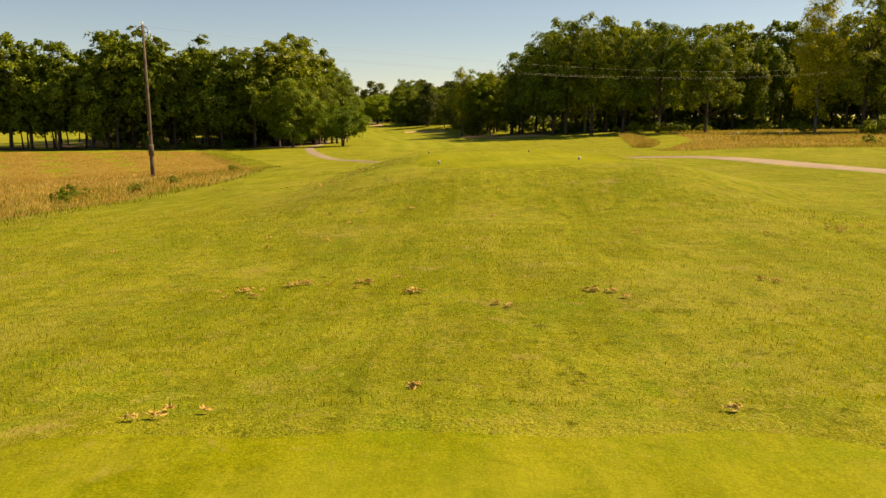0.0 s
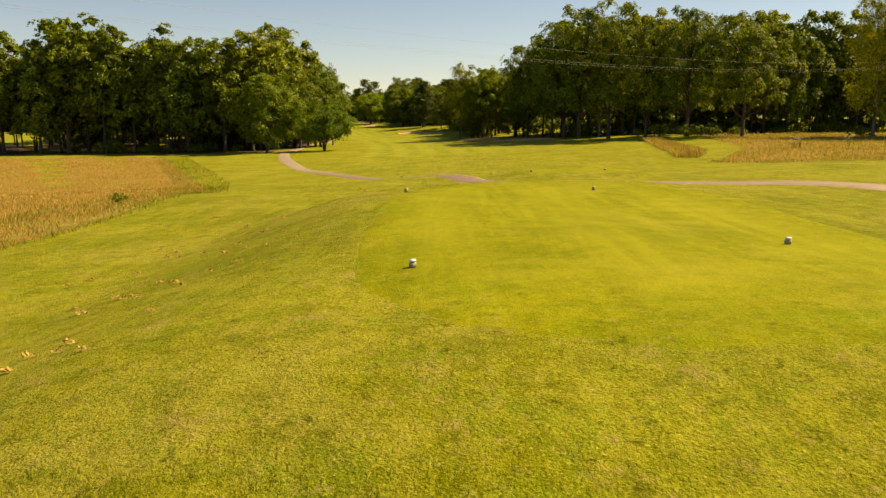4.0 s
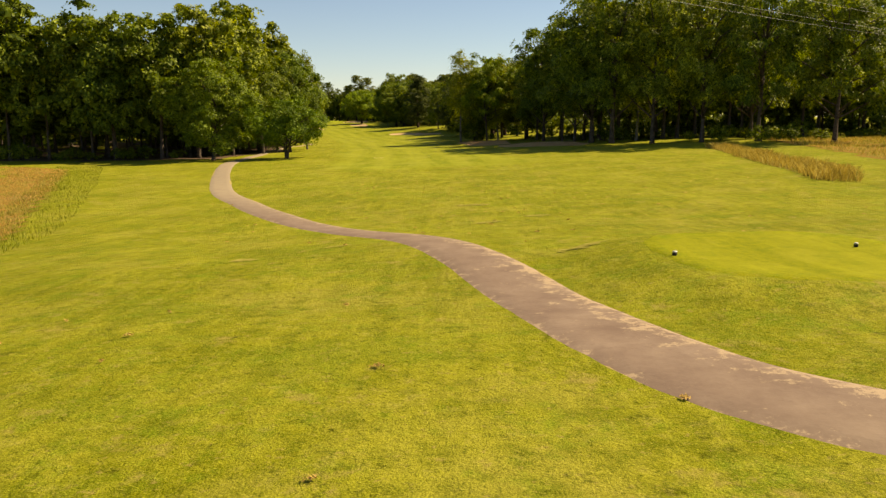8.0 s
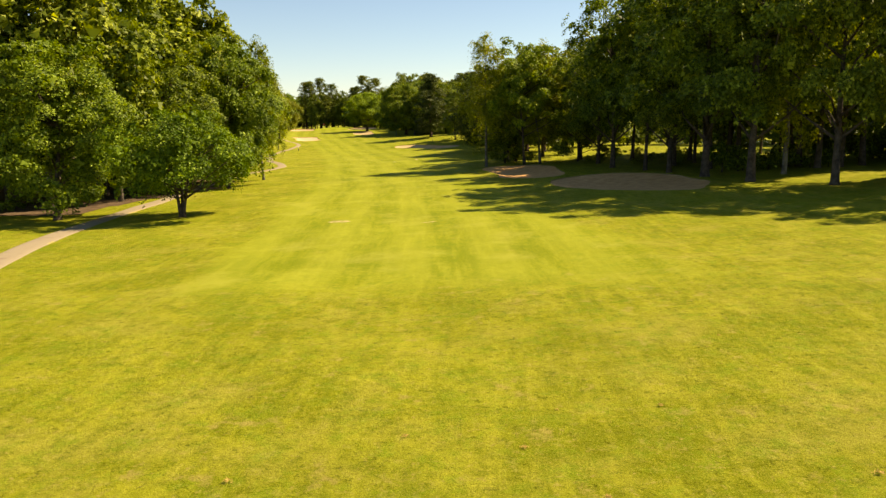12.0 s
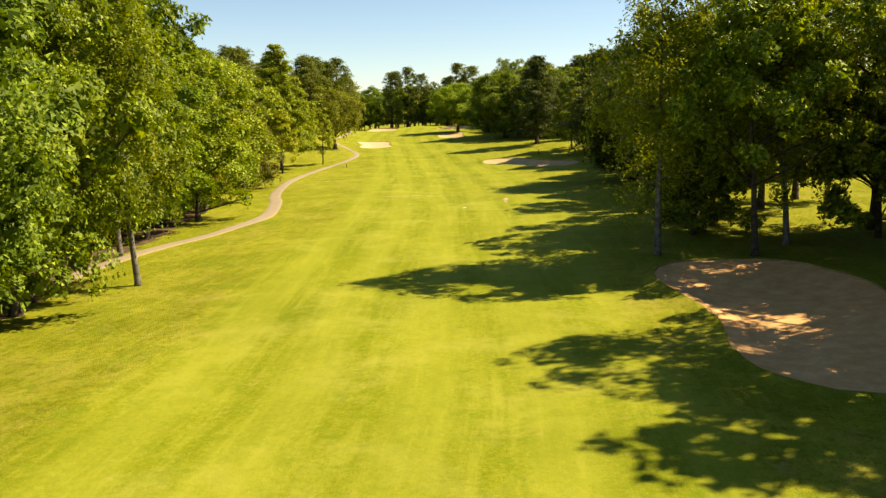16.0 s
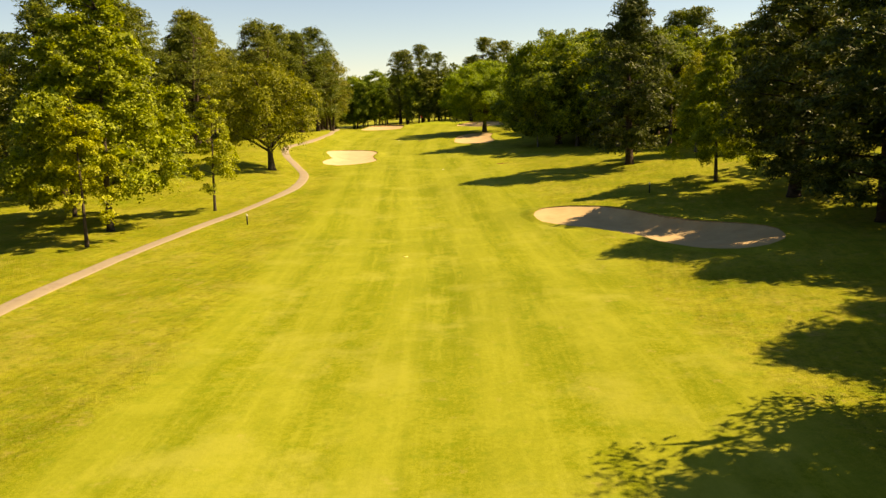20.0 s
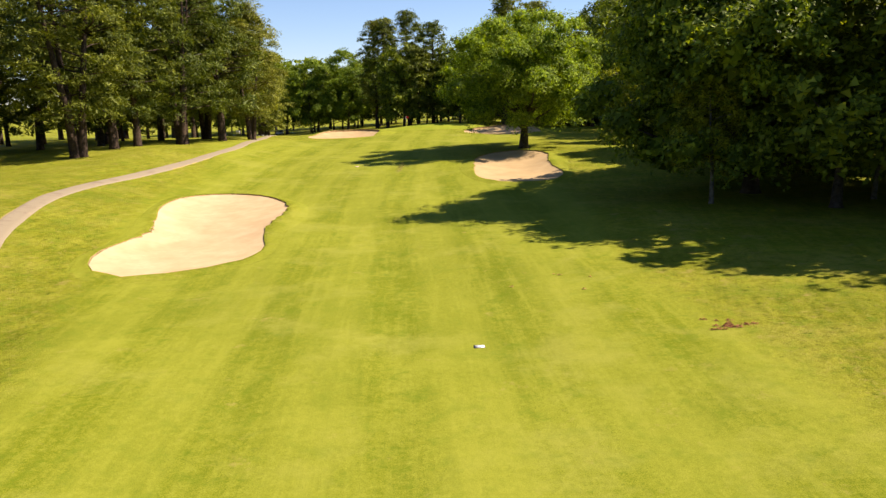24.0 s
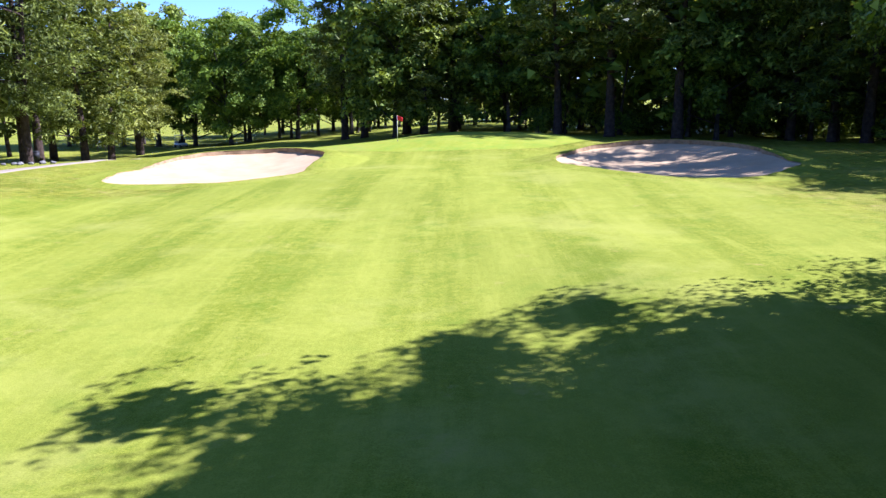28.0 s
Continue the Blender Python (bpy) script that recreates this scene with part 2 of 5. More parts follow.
MOWN = ((0.105, 0.128, 0.006), (0.19, 0.194, 0.010), (0.285, 0.275, 0.030))
ROUGH = grass_material("turf", (0.098, 0.108, 0.004), (0.215, 0.21, 0.008), (0.345, 0.315, 0.03), (0.31, 0.235, 0.06), 34, 0.14, 0.575, 0.7, stripe=0.34, grain=0.65, mown=MOWN)
FAIRWAY = ROUGH
TEE = grass_material("tee_turf", (0.10, 0.112, 0.003), (0.205, 0.203, 0.005), (0.3, 0.28, 0.014), (0.27, 0.22, 0.045), 40, 0.3, 0.6, 0.4, stripe=0.25, grain=0.55, mown=((0.10, 0.112, 0.004), (0.185, 0.184, 0.006), (0.28, 0.262, 0.018)))
GREEN = grass_material("green_turf", (0.205, 0.22, 0.010), (0.235, 0.245, 0.015), (0.28, 0.28, 0.025), (0.265, 0.255, 0.04), 90, 0.2, 0.75, 0.1, grain=0.2)
LONG_GRASS = grass_material("long_grass_ground", (0.14, 0.115, 0.008), (0.26, 0.175, 0.025), (0.32, 0.24, 0.05), (0.35, 0.165, 0.04), 24, 0.1, 0.47, 0.9)
LITTER = plain_material("leaf_litter", (0.05, 0.035, 0.02), (0.15, 0.10, 0.055), 1.3, 0.95, 0.8, distance=0.06)
PALE_SAND = plain_material("pale_bunker_sand", (0.44, 0.315, 0.165), (0.53, 0.40, 0.23), 0.5, 0.95, 0.25, detail=3)
SAND = plain_material("bunker_sand", (0.372, 0.262, 0.125), (0.455, 0.338, 0.172), 0.5, 0.95, 0.25, detail=3)
# reddish littered sand, its colour brightened and warmed to offset the tree shade
LITTERED_SAND_LIFTED = plain_material("sand_with_leaf_litter", (0.43, 0.235, 0.088), (0.63, 0.39, 0.17), 1.1, 0.95, 0.35, detail=7)
SOIL = plain_material("bunker_edge_soil", (0.19, 0.13, 0.06), (0.40, 0.28, 0.14), 2.0, 0.95, 0.8)
TARMAC = plain_material("worn_tarmac", (0.143, 0.102, 0.075), (0.212, 0.162, 0.118), 0.9, 0.9, 0.35, detail=8, patches=(0.33, 0.245, 0.15), worn_at=0.66)


def crusted(m, colour):
    """Pale sandy crust breaking up a path, most of it towards the edges; 'across' runs from edge to edge."""
    n, l = m.node_tree.nodes, m.node_tree.links
    b = n["Principled BSDF"]
    base = b.inputs["Base Color"].links[0].from_socket
    a = n.new("ShaderNodeAttribute")
    a.attribute_name = "across"
    split = n.new("ShaderNodeSeparateXYZ")
    l.new(a.outputs["Vector"], split.inputs[0])
    edge = n.new("ShaderNodeMath")
    edge.operation = "ADD"
    p = ground_coords(n)
    l.new(mix_value(n, l, level(n, l, split.outputs["X"], 0.1, -1.0), 0.17), edge.inputs[0])
    l.new(noise_node(n, l, p, 2.4, 10, 0.78), edge.inputs[1])
    both = n.new("ShaderNodeMath")
    both.operation = "ADD"
    l.new(edge.outputs[0], both.inputs[0])
    l.new(mix_value(n, l, level(n, l, split.outputs["X"], 0.75, 1.0), 0.12), both.inputs[1])
    c = mix_colour(n, l, base, colour, mix_value(n, l, level(n, l, both.outputs[0], 0.60, 0.66), 0.85))
    l.new(c, b.inputs["Base Color"])


crusted(TARMAC, (0.34, 0.265, 0.165))


def sandy_stretch(m, colour, spans):
    """Sand lying over the tarmac between two places along the hole."""
    n, l = m.node_tree.nodes, m.node_tree.links
    b = n["Principled BSDF"]
    base = b.inputs["Base Color"].links[0].from_socket
    p = ground_coords(n)
    split = n.new("ShaderNodeSeparateXYZ")
    l.new(p, split.inputs[0])
    cover = n.new("ShaderNodeMath")
    cover.operation = "MULTIPLY"
    l.new(level(n, l, split.outputs["Y"], spans[0], spans[1]), cover.inputs[0])
    l.new(level(n, l, split.outputs["Y"], spans[3], spans[2]), cover.inputs[1])
    drift = noise_node(n, l, p, 0.8, 5, 0.7)
    amount = n.new("ShaderNodeMath")
    amount.operation = "MULTIPLY"
    l.new(level(n, l, drift, 0.2, 0.5), amount.inputs[0])
    l.new(cover.outputs[0], amount.inputs[1])
    l.new(mix_colour(n, l, base, colour, amount.outputs[0]), b.inputs["Base Color"])


sandy_stretch(TARMAC, (0.255, 0.213, 0.14), (98, 122, 900, 1000))
sandy_stretch(TARMAC, (0.30, 0.24, 0.165), (-90, -80, 61, 67))
VERGE = plain_material("sandy_verge", (0.26, 0.215, 0.06), (0.42, 0.33, 0.14), 3.4, 0.95, 0.6, distance=0.05)
BARK = plain_material("grey_brown_bark", (0.035, 0.028, 0.02), (0.13, 0.105, 0.08), 3.0, 0.95, 1.0, distance=0.06)
PINE_BARK = plain_material("pine_bark", (0.03, 0.021, 0.015), (0.10, 0.07, 0.048), 3.0, 0.95, 1.0, distance=0.07)
BIRCH_BARK = plain_material("birch_bark", (0.05, 0.045, 0.036), (0.23, 0.215, 0.185), 2.2, 0.85, 0.5)
OAK_LEAF = leaf_material("oak_leaf", (0.05, 0.08, 0.005), (0.122, 0.16, 0.010), (0.24, 0.275, 0.03), 0.42)
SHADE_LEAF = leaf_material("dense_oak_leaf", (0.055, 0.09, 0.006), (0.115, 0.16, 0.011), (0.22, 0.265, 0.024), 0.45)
DOME_LEAF = leaf_material("solitary_oak_leaf", (0.095, 0.145, 0.008), (0.18, 0.245, 0.014), (0.30, 0.36, 0.035), 0.62)
LIME_LEAF = leaf_material("bright_leaf", (0.09, 0.138, 0.006), (0.15, 0.205, 0.010), (0.25, 0.29, 0.02), 0.36)
FRESH_LEAF = leaf_material("fresh_leaf", (0.065, 0.105, 0.006), (0.115, 0.165, 0.010), (0.19, 0.24, 0.02), 0.36)
BIRCH_LEAF = leaf_material("birch_leaf", (0.13, 0.15, 0.009), (0.205, 0.222, 0.013), (0.29, 0.295, 0.03), 0.5)
ROUND_LEAF = leaf_material("olive_oak_leaf", (0.11, 0.122, 0.004), (0.175, 0.182, 0.007), (0.25, 0.245, 0.018), 0.34)
PINE_LEAF = leaf_material("pine_needle", (0.058, 0.076, 0.008), (0.115, 0.135, 0.014), (0.20, 0.21, 0.03), 0.34)
DARK_PINE = leaf_material("dark_pine_needle", (0.030, 0.044, 0.006), (0.06, 0.076, 0.009), (0.115, 0.13, 0.02), 0.22)
OLIVE_LEAF = leaf_material("olive_leaf", (0.14, 0.17, 0.008), (0.215, 0.245, 0.012), (0.30, 0.32, 0.03), 0.45)
GREY_PINE = leaf_material("grey_pine_needle", (0.088, 0.10, 0.012), (0.16, 0.172, 0.02), (0.25, 0.25, 0.04), 0.36)
CONIFER_LEAF = leaf_material("conifer_spray", (0.075, 0.085, 0.008), (0.125, 0.128, 0.012), (0.19, 0.165, 0.02), 0.22)
BLADE = leaf_material("tall_grass_blade", (0.255, 0.18, 0.038), (0.365, 0.24, 0.058), (0.45, 0.345, 0.11), 0.5)
TURF_BLADE = leaf_material("turf_blades", (0.13, 0.148, 0.004), (0.23, 0.235, 0.007), (0.36, 0.33, 0.02), 0.45)
GREEN_BLADE = leaf_material("green_grass_blade", (0.14, 0.15, 0.012), (0.235, 0.235, 0.018), (0.31, 0.285, 0.05), 0.4)
FRINGE_BLADE = leaf_material("bunker_fringe_blade", (0.10, 0.12, 0.005), (0.19, 0.2, 0.01), (0.36, 0.30, 0.06), 0.4)
WOOD = plain_material("weathered_pole_wood", (0.06, 0.045, 0.03), (0.18, 0.14, 0.10), 2.0, 0.9, 0.5)
STEEL = plain_material("galvanised_steel", (0.18, 0.18, 0.18), (0.32, 0.32, 0.31), 6, 0.5, 0.1, 0.7)
WIRE = plain_material("cable_metal", (0.3, 0.31, 0.3), (0.42, 0.43, 0.41), 6, 0.5, 0.1)
MARKER = plain_material("marker_stone", (0.26, 0.23, 0.15), (0.46, 0.42, 0.30), 6, 0.8, 0.3)
WHITE = plain_material("white_paint", (0.66, 0.65, 0.62), (0.80, 0.79, 0.77), 5, 0.5, 0.1)
YELLOW = plain_material("yellow_paint", (0.6, 0.5, 0.08), (0.75, 0.64, 0.12), 5, 0.5, 0.1)
BLACK = plain_material("black_paint", (0.015, 0.015, 0.016), (0.04, 0.04, 0.04), 5, 0.5, 0.1)
RED = plain_material("red_cloth", (0.50, 0.02, 0.02), (0.68, 0.04, 0.03), 4, 0.8, 0.1)
STONE = plain_material("grey_stone", (0.10, 0.095, 0.08), (0.25, 0.235, 0.20), 2, 0.9, 0.6)
DRY = plain_material("dry_turf", (0.19, 0.188, 0.02), (0.29, 0.25, 0.06), 2.2, 0.95, 0.5)
PALE = plain_material("bare_sandy_turf", (0.34, 0.28, 0.12), (0.48, 0.40, 0.22), 2.4, 0.95, 0.5)
DIVOT = plain_material("dry_clippings", (0.30, 0.19, 0.04), (0.56, 0.40, 0.13), 4, 0.95, 0.8)

RED_EARTH = plain_material("reddish_torn_earth", (0.20, 0.085, 0.035), (0.42, 0.20, 0.09), 4, 0.95, 0.8)

# ---- lie of the land ----
# along the hole: y, height 30 m to the left, in the middle, 30 m to the right
STATIONS = np.array([(-60, 1.0, 2.0, 2.0), (20, 0.6, 2.1, 2.0), (60, 0.2, 1.5, 1.8), (68, -0.1, 1.4, 1.7), (77, -0.5, 0.85, 1.3), (100, -1.7, -0.4, 0.8), (170, -1.4, -0.6, 0.8),
                     (220, -2, -1.2, 0.2), (310, -2, -2, -0.2), (350, -1, -0.9, 1.3), (390, -0.6, 0.2, 0.9), (420, 0.5, 1.0, 2), (470, 1, 1.6, 1.9),
                     (500, -0.4, 2, 1.5), (600, -0.4, 1, 1)], float)
MIDDLE = np.array([(-100, 2.2), (120, 2.2), (160, 0), (200, -3.5), (250, -11.5), (300, -22), (350, -35.5), (400, -48.5), (450, -58), (500, -66), (600, -80)], float)


def middle(y):
    return np.interp(y, MIDDLE[:, 0], MIDDLE[:, 1])


def smooth(u):
    u = np.clip(u, 0, 1)
    return u * u * (3 - 2 * u)


def station(y, k):
    s = STATIONS
    y = np.clip(y, s[0, 0], s[-1, 0] - 1e-6)
    i = np.searchsorted(s[:, 0], y, side="right") - 1
    u = smooth((y - s[i, 0]) / (s[i + 1, 0] - s[i, 0]))
    return s[i, k] + (s[i + 1, k] - s[i, k]) * u


def plateau(x, y, x0, x1, y0, y1, slope):
    """1 on a rounded rectangle, falling to 0 within 'slope' metres outside it."""
    cx, cy, hx, hy, r = (x0 + x1) / 2, (y0 + y1) / 2, (x1 - x0) / 2, (y1 - y0) / 2, 2.5
    qx, qy = np.abs(x - cx) - hx + r, np.abs(y - cy) - hy + r
    d = np.hypot(np.maximum(qx, 0), np.maximum(qy, 0)) + np.minimum(np.maximum(qx, qy), 0) - r
    return 1 - smooth(d / slope)


TEE_PADS = [(-6.0, 10.0, -14.0, 9.2, 0.12, 1.2), (0.4, 10.2, 31.0, 53.2, 1.16, 6.5), (7.4, 14.2, 72.6, 82.0, 0.5, 2.6)]


# the bank under the pines left of the path: y, rise
BANK = np.array([(330, 0), (356, 1.7), (380, 2.5), (410, 2.25), (440, 1.5), (475, 0.1), (512, 0.4), (545, 0)], float)


def land(x, y):
    x, y = np.asarray(x, float), np.asarray(y, float)
    o = np.clip((x - middle(y)) / 30, -1.5, 1.5)
    z0 = station(y, 2)
    z = z0 + np.where(o > 0, (station(y, 3) - z0) * o, (station(y, 1) - z0) * -o)
    z = z + np.interp(y, BANK[:, 0], BANK[:, 1]) * smooth((-30 * o - 13) / 16)
    for x0, x1, y0, y1, h, s in TEE_PADS:
        z = z + h * plateau(x, y, x0, x1, y0, y1, s)
    z = z + 0.75 * np.exp(-(((x + 65) / 13) ** 2 + ((y - 486) / 11) ** 2) ** 1.5)
    near = np.exp(-(np.abs(x) / 400) ** 2)
    return z + near * (0.10 * np.sin(x * 0.21 + 1.3) * np.sin(y * 0.17) + 0.05 * np.sin(x * 0.55 + y * 0.31))


def high(x, y):
    return float(land(x, y))


def mesh_from(name, verts, faces, mats, smooth_faces=True):
    me = bpy.data.meshes.new(name)
    me.from_pydata([tuple(v) for v in np.asarray(verts, float)], [], [tuple(f) for f in faces])
    for m in mats if isinstance(mats, (list, tuple)) else [mats]:
        me.materials.append(m)
    if smooth_faces:
        me.polygons.foreach_set("use_smooth", [True] * len(me.polygons))
    me.update()
    return me


def grid_faces(rows, cols, wrap=False):
    r, c = np.meshgrid(np.arange(rows - 1), np.arange(cols if wrap else cols - 1), indexing="ij")
    a, b = r * cols + c, r * cols + (c + 1) % cols
    return np.stack([a, b, b + cols, a + cols], -1).reshape(-1, 4).tolist()


def sheet(name, xs, ys, zs, mat, across=None, close=1.0):
    """A draped sheet from arrays of one shape (rows, columns)."""
    rows, cols = xs.shape
    me = mesh_from(name, np.stack([xs, ys, zs], -1).reshape(-1, 3), grid_faces(rows, cols), mat)
    if across is not None:
        at = me.attributes.new("across", "FLOAT_VECTOR", "POINT")
        at.data.foreach_set("vector", np.stack([across, ys * 0.12, 0 * ys + close], -1).reshape(-1))
    return new(name, me)


def part(name, data, parent, label=""):
    ob = new(name, data)
    ob.parent = parent
    if label:
        ob["label"] = label
    return ob


def tube(path, radii, sides=6):
    """A tapered tube along points, as vertices and faces."""
    path = [Vector(p) for p in path]
    verts, faces = [], []
    for i, p in enumerate(path):
        d = (path[min(i + 1, len(path) - 1)] - path[max(i - 1, 0)]).normalized()
        u = d.orthogonal().normalized()
        w = d.cross(u)
        for k in range(sides):
            a = 2 * math.pi * k / sides
            verts.append(p + radii[i] * (math.cos(a) * u + math.sin(a) * w))
    for i in range(len(path) - 1):
        for k in range(sides):
            a, b = i * sides + k, i * sides + (k + 1) % sides
            faces.append((a, b, b + sides, a + sides))
    faces.append(tuple(range(sides))[::-1])
    faces.append(tuple(range((len(path) - 1) * sides, len(path) * sides)))
    return verts, faces


def joined(pieces):
    verts, faces = [], []
    for v, f in pieces:
        k = len(verts)
        verts += list(v)
        faces += [tuple(i + k for i in face) for face in f]
    return verts, faces


# ---- bunkers: centre, outline radii by angle, which way the high lip faces, its height ----
def outline(points, count=72):
    """A smooth closed outline through a few corner points: centre and radius by angle."""
    corners = np.array(points, float)
    c = corners.mean(0)
    p = np.concatenate([q + (r - q) * np.linspace(0, 1, 12, endpoint=False)[:, None] for q, r in zip(corners, np.roll(corners, -1, 0))])
    a = np.arctan2(p[:, 1] - c[1], p[:, 0] - c[0])
    r = np.hypot(p[:, 0] - c[0], p[:, 1] - c[1])
    k = np.argsort(a)
    a, r = a[k], r[k]
    t = np.linspace(-math.pi, math.pi, count, endpoint=False)
    rr = np.interp(t, np.r_[a - 2 * math.pi, a, a + 2 * math.pi], np.r_[r, r, r])
    for _ in range(3):
        rr = 0.25 * np.roll(rr, 1) + 0.5 * rr + 0.25 * np.roll(rr, -1)
    return c, t, rr * 1.005


BUNKERS = []


def bunker_at(words, back, lip, corners):
    BUNKERS.append((corners, back, lip, words))


bunker_at("large shaded sand bunker under the trees", 90, 0.35,
          [(10.4, 191.6), (12.0, 194.9), (14.4, 196.8), (17.0, 196.9), (20.0, 196.6), (23.4, 191), (24.6, 183), (21, 174.6), (17.2, 175.4), (14.0, 179.0), (12.1, 182.3), (10.9, 184.7), (10.1, 188.4)])
bunker_at("dappled sand bunker beside the birches", 60, 0.3,
          [(2.9, 219.4), (3.9, 221.3), (7.0, 222.0), (11.1, 221.6), (13.2, 216.0), (13.4, 210.4), (13.6, 204.4), (13.0, 202.2), (10.9, 200.8), (8.4, 200.7), (6.0, 202.3), (5.4, 205.5), (5.6, 210.8), (4.5, 215.8)])
bunker_at("long kidney-shaped fairway bunker, half in shade", 60, 0.45,
          [(-18.9, 321.2), (-17.8, 323.0), (-15.1, 322.4), (-12.5, 321.0), (-10.6, 318.9), (-8.2, 315.4), (-5.4, 313.1), (-2.6, 311.7), (-0.7, 310.2), (-0.7, 307.0), (-1.5, 305.3), (-3.2, 304.2), (-5.5, 304.3), (-7.7, 306.3), (-9.9, 310.4), (-13.2, 313.8), (-16.1, 315.6), (-18.2, 318.2)])
bunker_at("pale sunlit bean-shaped fairway bunker", 75, 0.16,
          [(-56.5, 368.6), (-57.2, 370.4), (-57.3, 373.4), (-57.8, 376.9), (-60.0, 381.0), (-62.3, 386.4), (-63.5, 392.0), (-61.9, 395.0), (-58.2, 393.0), (-54.7, 388.9), (-52.7, 386.0), (-51.7, 382.0), (-51.0, 377.7), (-49.2, 373.8), (-48.5, 371.2), (-49.8, 369.3), (-51.6, 368.1), (-53.2, 366.7), (-54.9, 367.1)])
bunker_at("sand bunker at the foot of the oak", 80, 0.12,
          [(-44.2, 417.1), (-43.6, 420.9), (-41.9, 423.0), (-39.8, 423.8), (-37.8, 422.4), (-36.6, 416.7), (-36.2, 411.3), (-35.3, 407.0), (-34.4, 404.2), (-34.3, 401.4), (-35.2, 399.2), (-37.4, 397.9), (-39.5, 398.1), (-40.8, 399.6), (-41.9, 402.6), (-42.7, 406.6), (-43.4, 411)])
bunker_at("greenside bunker with a raised earthy back lip", 90, 0.75,
          [(-78.6, 457.2), (-80.9, 463), (-79.5, 471.5), (-75, 474), (-70, 470), (-69.4, 463.5), (-71.7, 458.6), (-75.6, 457.9)])
bunker_at("greenside bunker in the shade with a raised turf lip", 90, 0.8,
          [(-54.7, 468.6), (-52, 474.5), (-46, 476), (-42.5, 472), (-40.6, 465.5), (-43.8, 460.2), (-47.9, 459.3), (-51, 462.5)])
DISHES = [(*outline(b[0]), radians(b[1]), b[2], b[3]) for b in BUNKERS]


def dished(x, y, z):
    """The ground sheet sinks below the bunkers' sand."""
    for c, t, rr, *_ in DISHES:
        d, a = np.hypot(x - c[0], y - c[1]), np.arctan2(y - c[1], x - c[0])
        rim = np.interp(a, np.r_[t, math.pi], np.r_[rr, rr[0]])
        z = z - 1.3 * smooth((rim + 0.2 - d) / 1.6)
    return z


# ---- the ground: one sheet to the horizon ----
def spread(fine, step, far):
    a = np.arange(0, fine + step, step)
    b, s = [a[-1]], step
    while b[-1] < far:
        s *= 1.25
        b.append(b[-1] + s)
    a = np.r_[a, b[1:]]
    return np.r_[-a[:0:-1], a]


us = spread(34, 0.8, 2600)
vs = np.r_[-np.geomspace(12, 1200, 14)[::-1], np.arange(-10, 512, 0.8), 512 + np.geomspace(1, 3600, 22)]
V, U = np.meshgrid(vs, us, indexing="ij")
X = middle(V) + U
ground = sheet("ground", X, V, dished(X, V, land(X, V)) - 0.012, ROUGH)
tagged(ground, "mown rough grass with dry patches and old divots", "grass", kind="structure")


def band(name, y0, y1, left, right, lift, mat, label, category, cols=30, step=0.9, kind="structure", stripes=True):
    """A draped strip along the hole; left and right give offsets from the middle line by y."""
    ys = np.arange(y0, y1 + step, step)
    l, r = np.array([left(y) for y in ys]), np.array([right(y) for y in ys])
    k = np.linspace(0, 1, cols)
    off = l[:, None] + (r - l)[:, None] * k[None]
    yy = ys[:, None] + 0 * off
    xx = middle(yy) + off
    edge = np.full(xx.shape, lift)
    edge[:, [0, -1]] = -0.018
    edge[[0, -1]] = -0.018
    inner = np.minimum(np.minimum(off - l[:, None], r[:, None] - off), np.minimum(yy - y0, y1 - yy) * 0.5)
    ob = sheet(name, xx, yy, dished(xx, yy, land(xx, yy)) + edge, mat, off, smooth((inner - 0.2) / 3.0))
    return tagged(ob, label, category, kind=kind)


def wavy(table, amp=0.5, seed=0.0):
    t = np.array(table, float)
    return lambda y: float(np.interp(y, t[:, 0], t[:, 1]) + amp * math.sin(y * 0.16 + seed) + 0.4 * amp * math.sin(y * 0.43 + 2 * seed))


left_edge = wavy([(139, -13), (160, -15), (200, -16), (260, -15), (320, -14), (350, -13), (366, -17), (395, -21), (412, -22), (425, -28), (445, -27), (456, -15), (478, -12)], 0.6)
right_edge = wavy([(139, 13), (170, 9), (200, 8), (260, 13), (290, 13), (305, 13), (330, 13), (375, 13), (395, 15), (420, 17), (436, 17), (455, 16), (478, 12)], 0.5, 2.0)
band("fairway", 139, 480, left_edge, right_edge, 0.012, FAIRWAY,
     "mown fairway with pale mowing stripes", "grass", 60)
TEE_LABELS = ["mown back tee", "raised mown tee with stripes", "low mown forward tee"]
for (x0, x1, y0, y1, *_), words in zip(TEE_PADS, TEE_LABELS):
    ang = np.linspace(0, 2 * math.pi, 97)[None]
    k = np.r_[np.linspace(0, 0.96, 14), 1.0][:, None]
    r = (np.abs(np.cos(ang)) ** 3 + np.abs(np.sin(ang)) ** 3) ** (-1 / 3) * (1 + 0.012 * np.sin(7 * ang) + 0.008 * np.sin(17 * ang))
    xs, ys = (x0 + x1) / 2 + (x1 - x0) / 2 * k * r * np.cos(ang), (y0 + y1) / 2 + (y1 - y0) / 2 * k * r * np.sin(ang)
    tagged(sheet("tee", xs, ys, land(xs, ys) + np.where(k > 0.97, -0.03, 0.008), TEE, xs * 1.4, smooth((1 - k + 0 * ang) / (0.12 if y0 < 0 else 0.4 if y0 < 60 else 0.3))), words, "grass", "tees", "structure")
k = np.linspace(0, 1, 16)[:, None]
ang = np.linspace(0, 2 * math.pi, 61)[None]
gx = -65 + 13 * k * np.cos(ang) * (1 + 0.08 * np.sin(3 * ang))
gy = 486 + 11 * k * np.sin(ang) * (1 + 0.06 * np.cos(2 * ang))
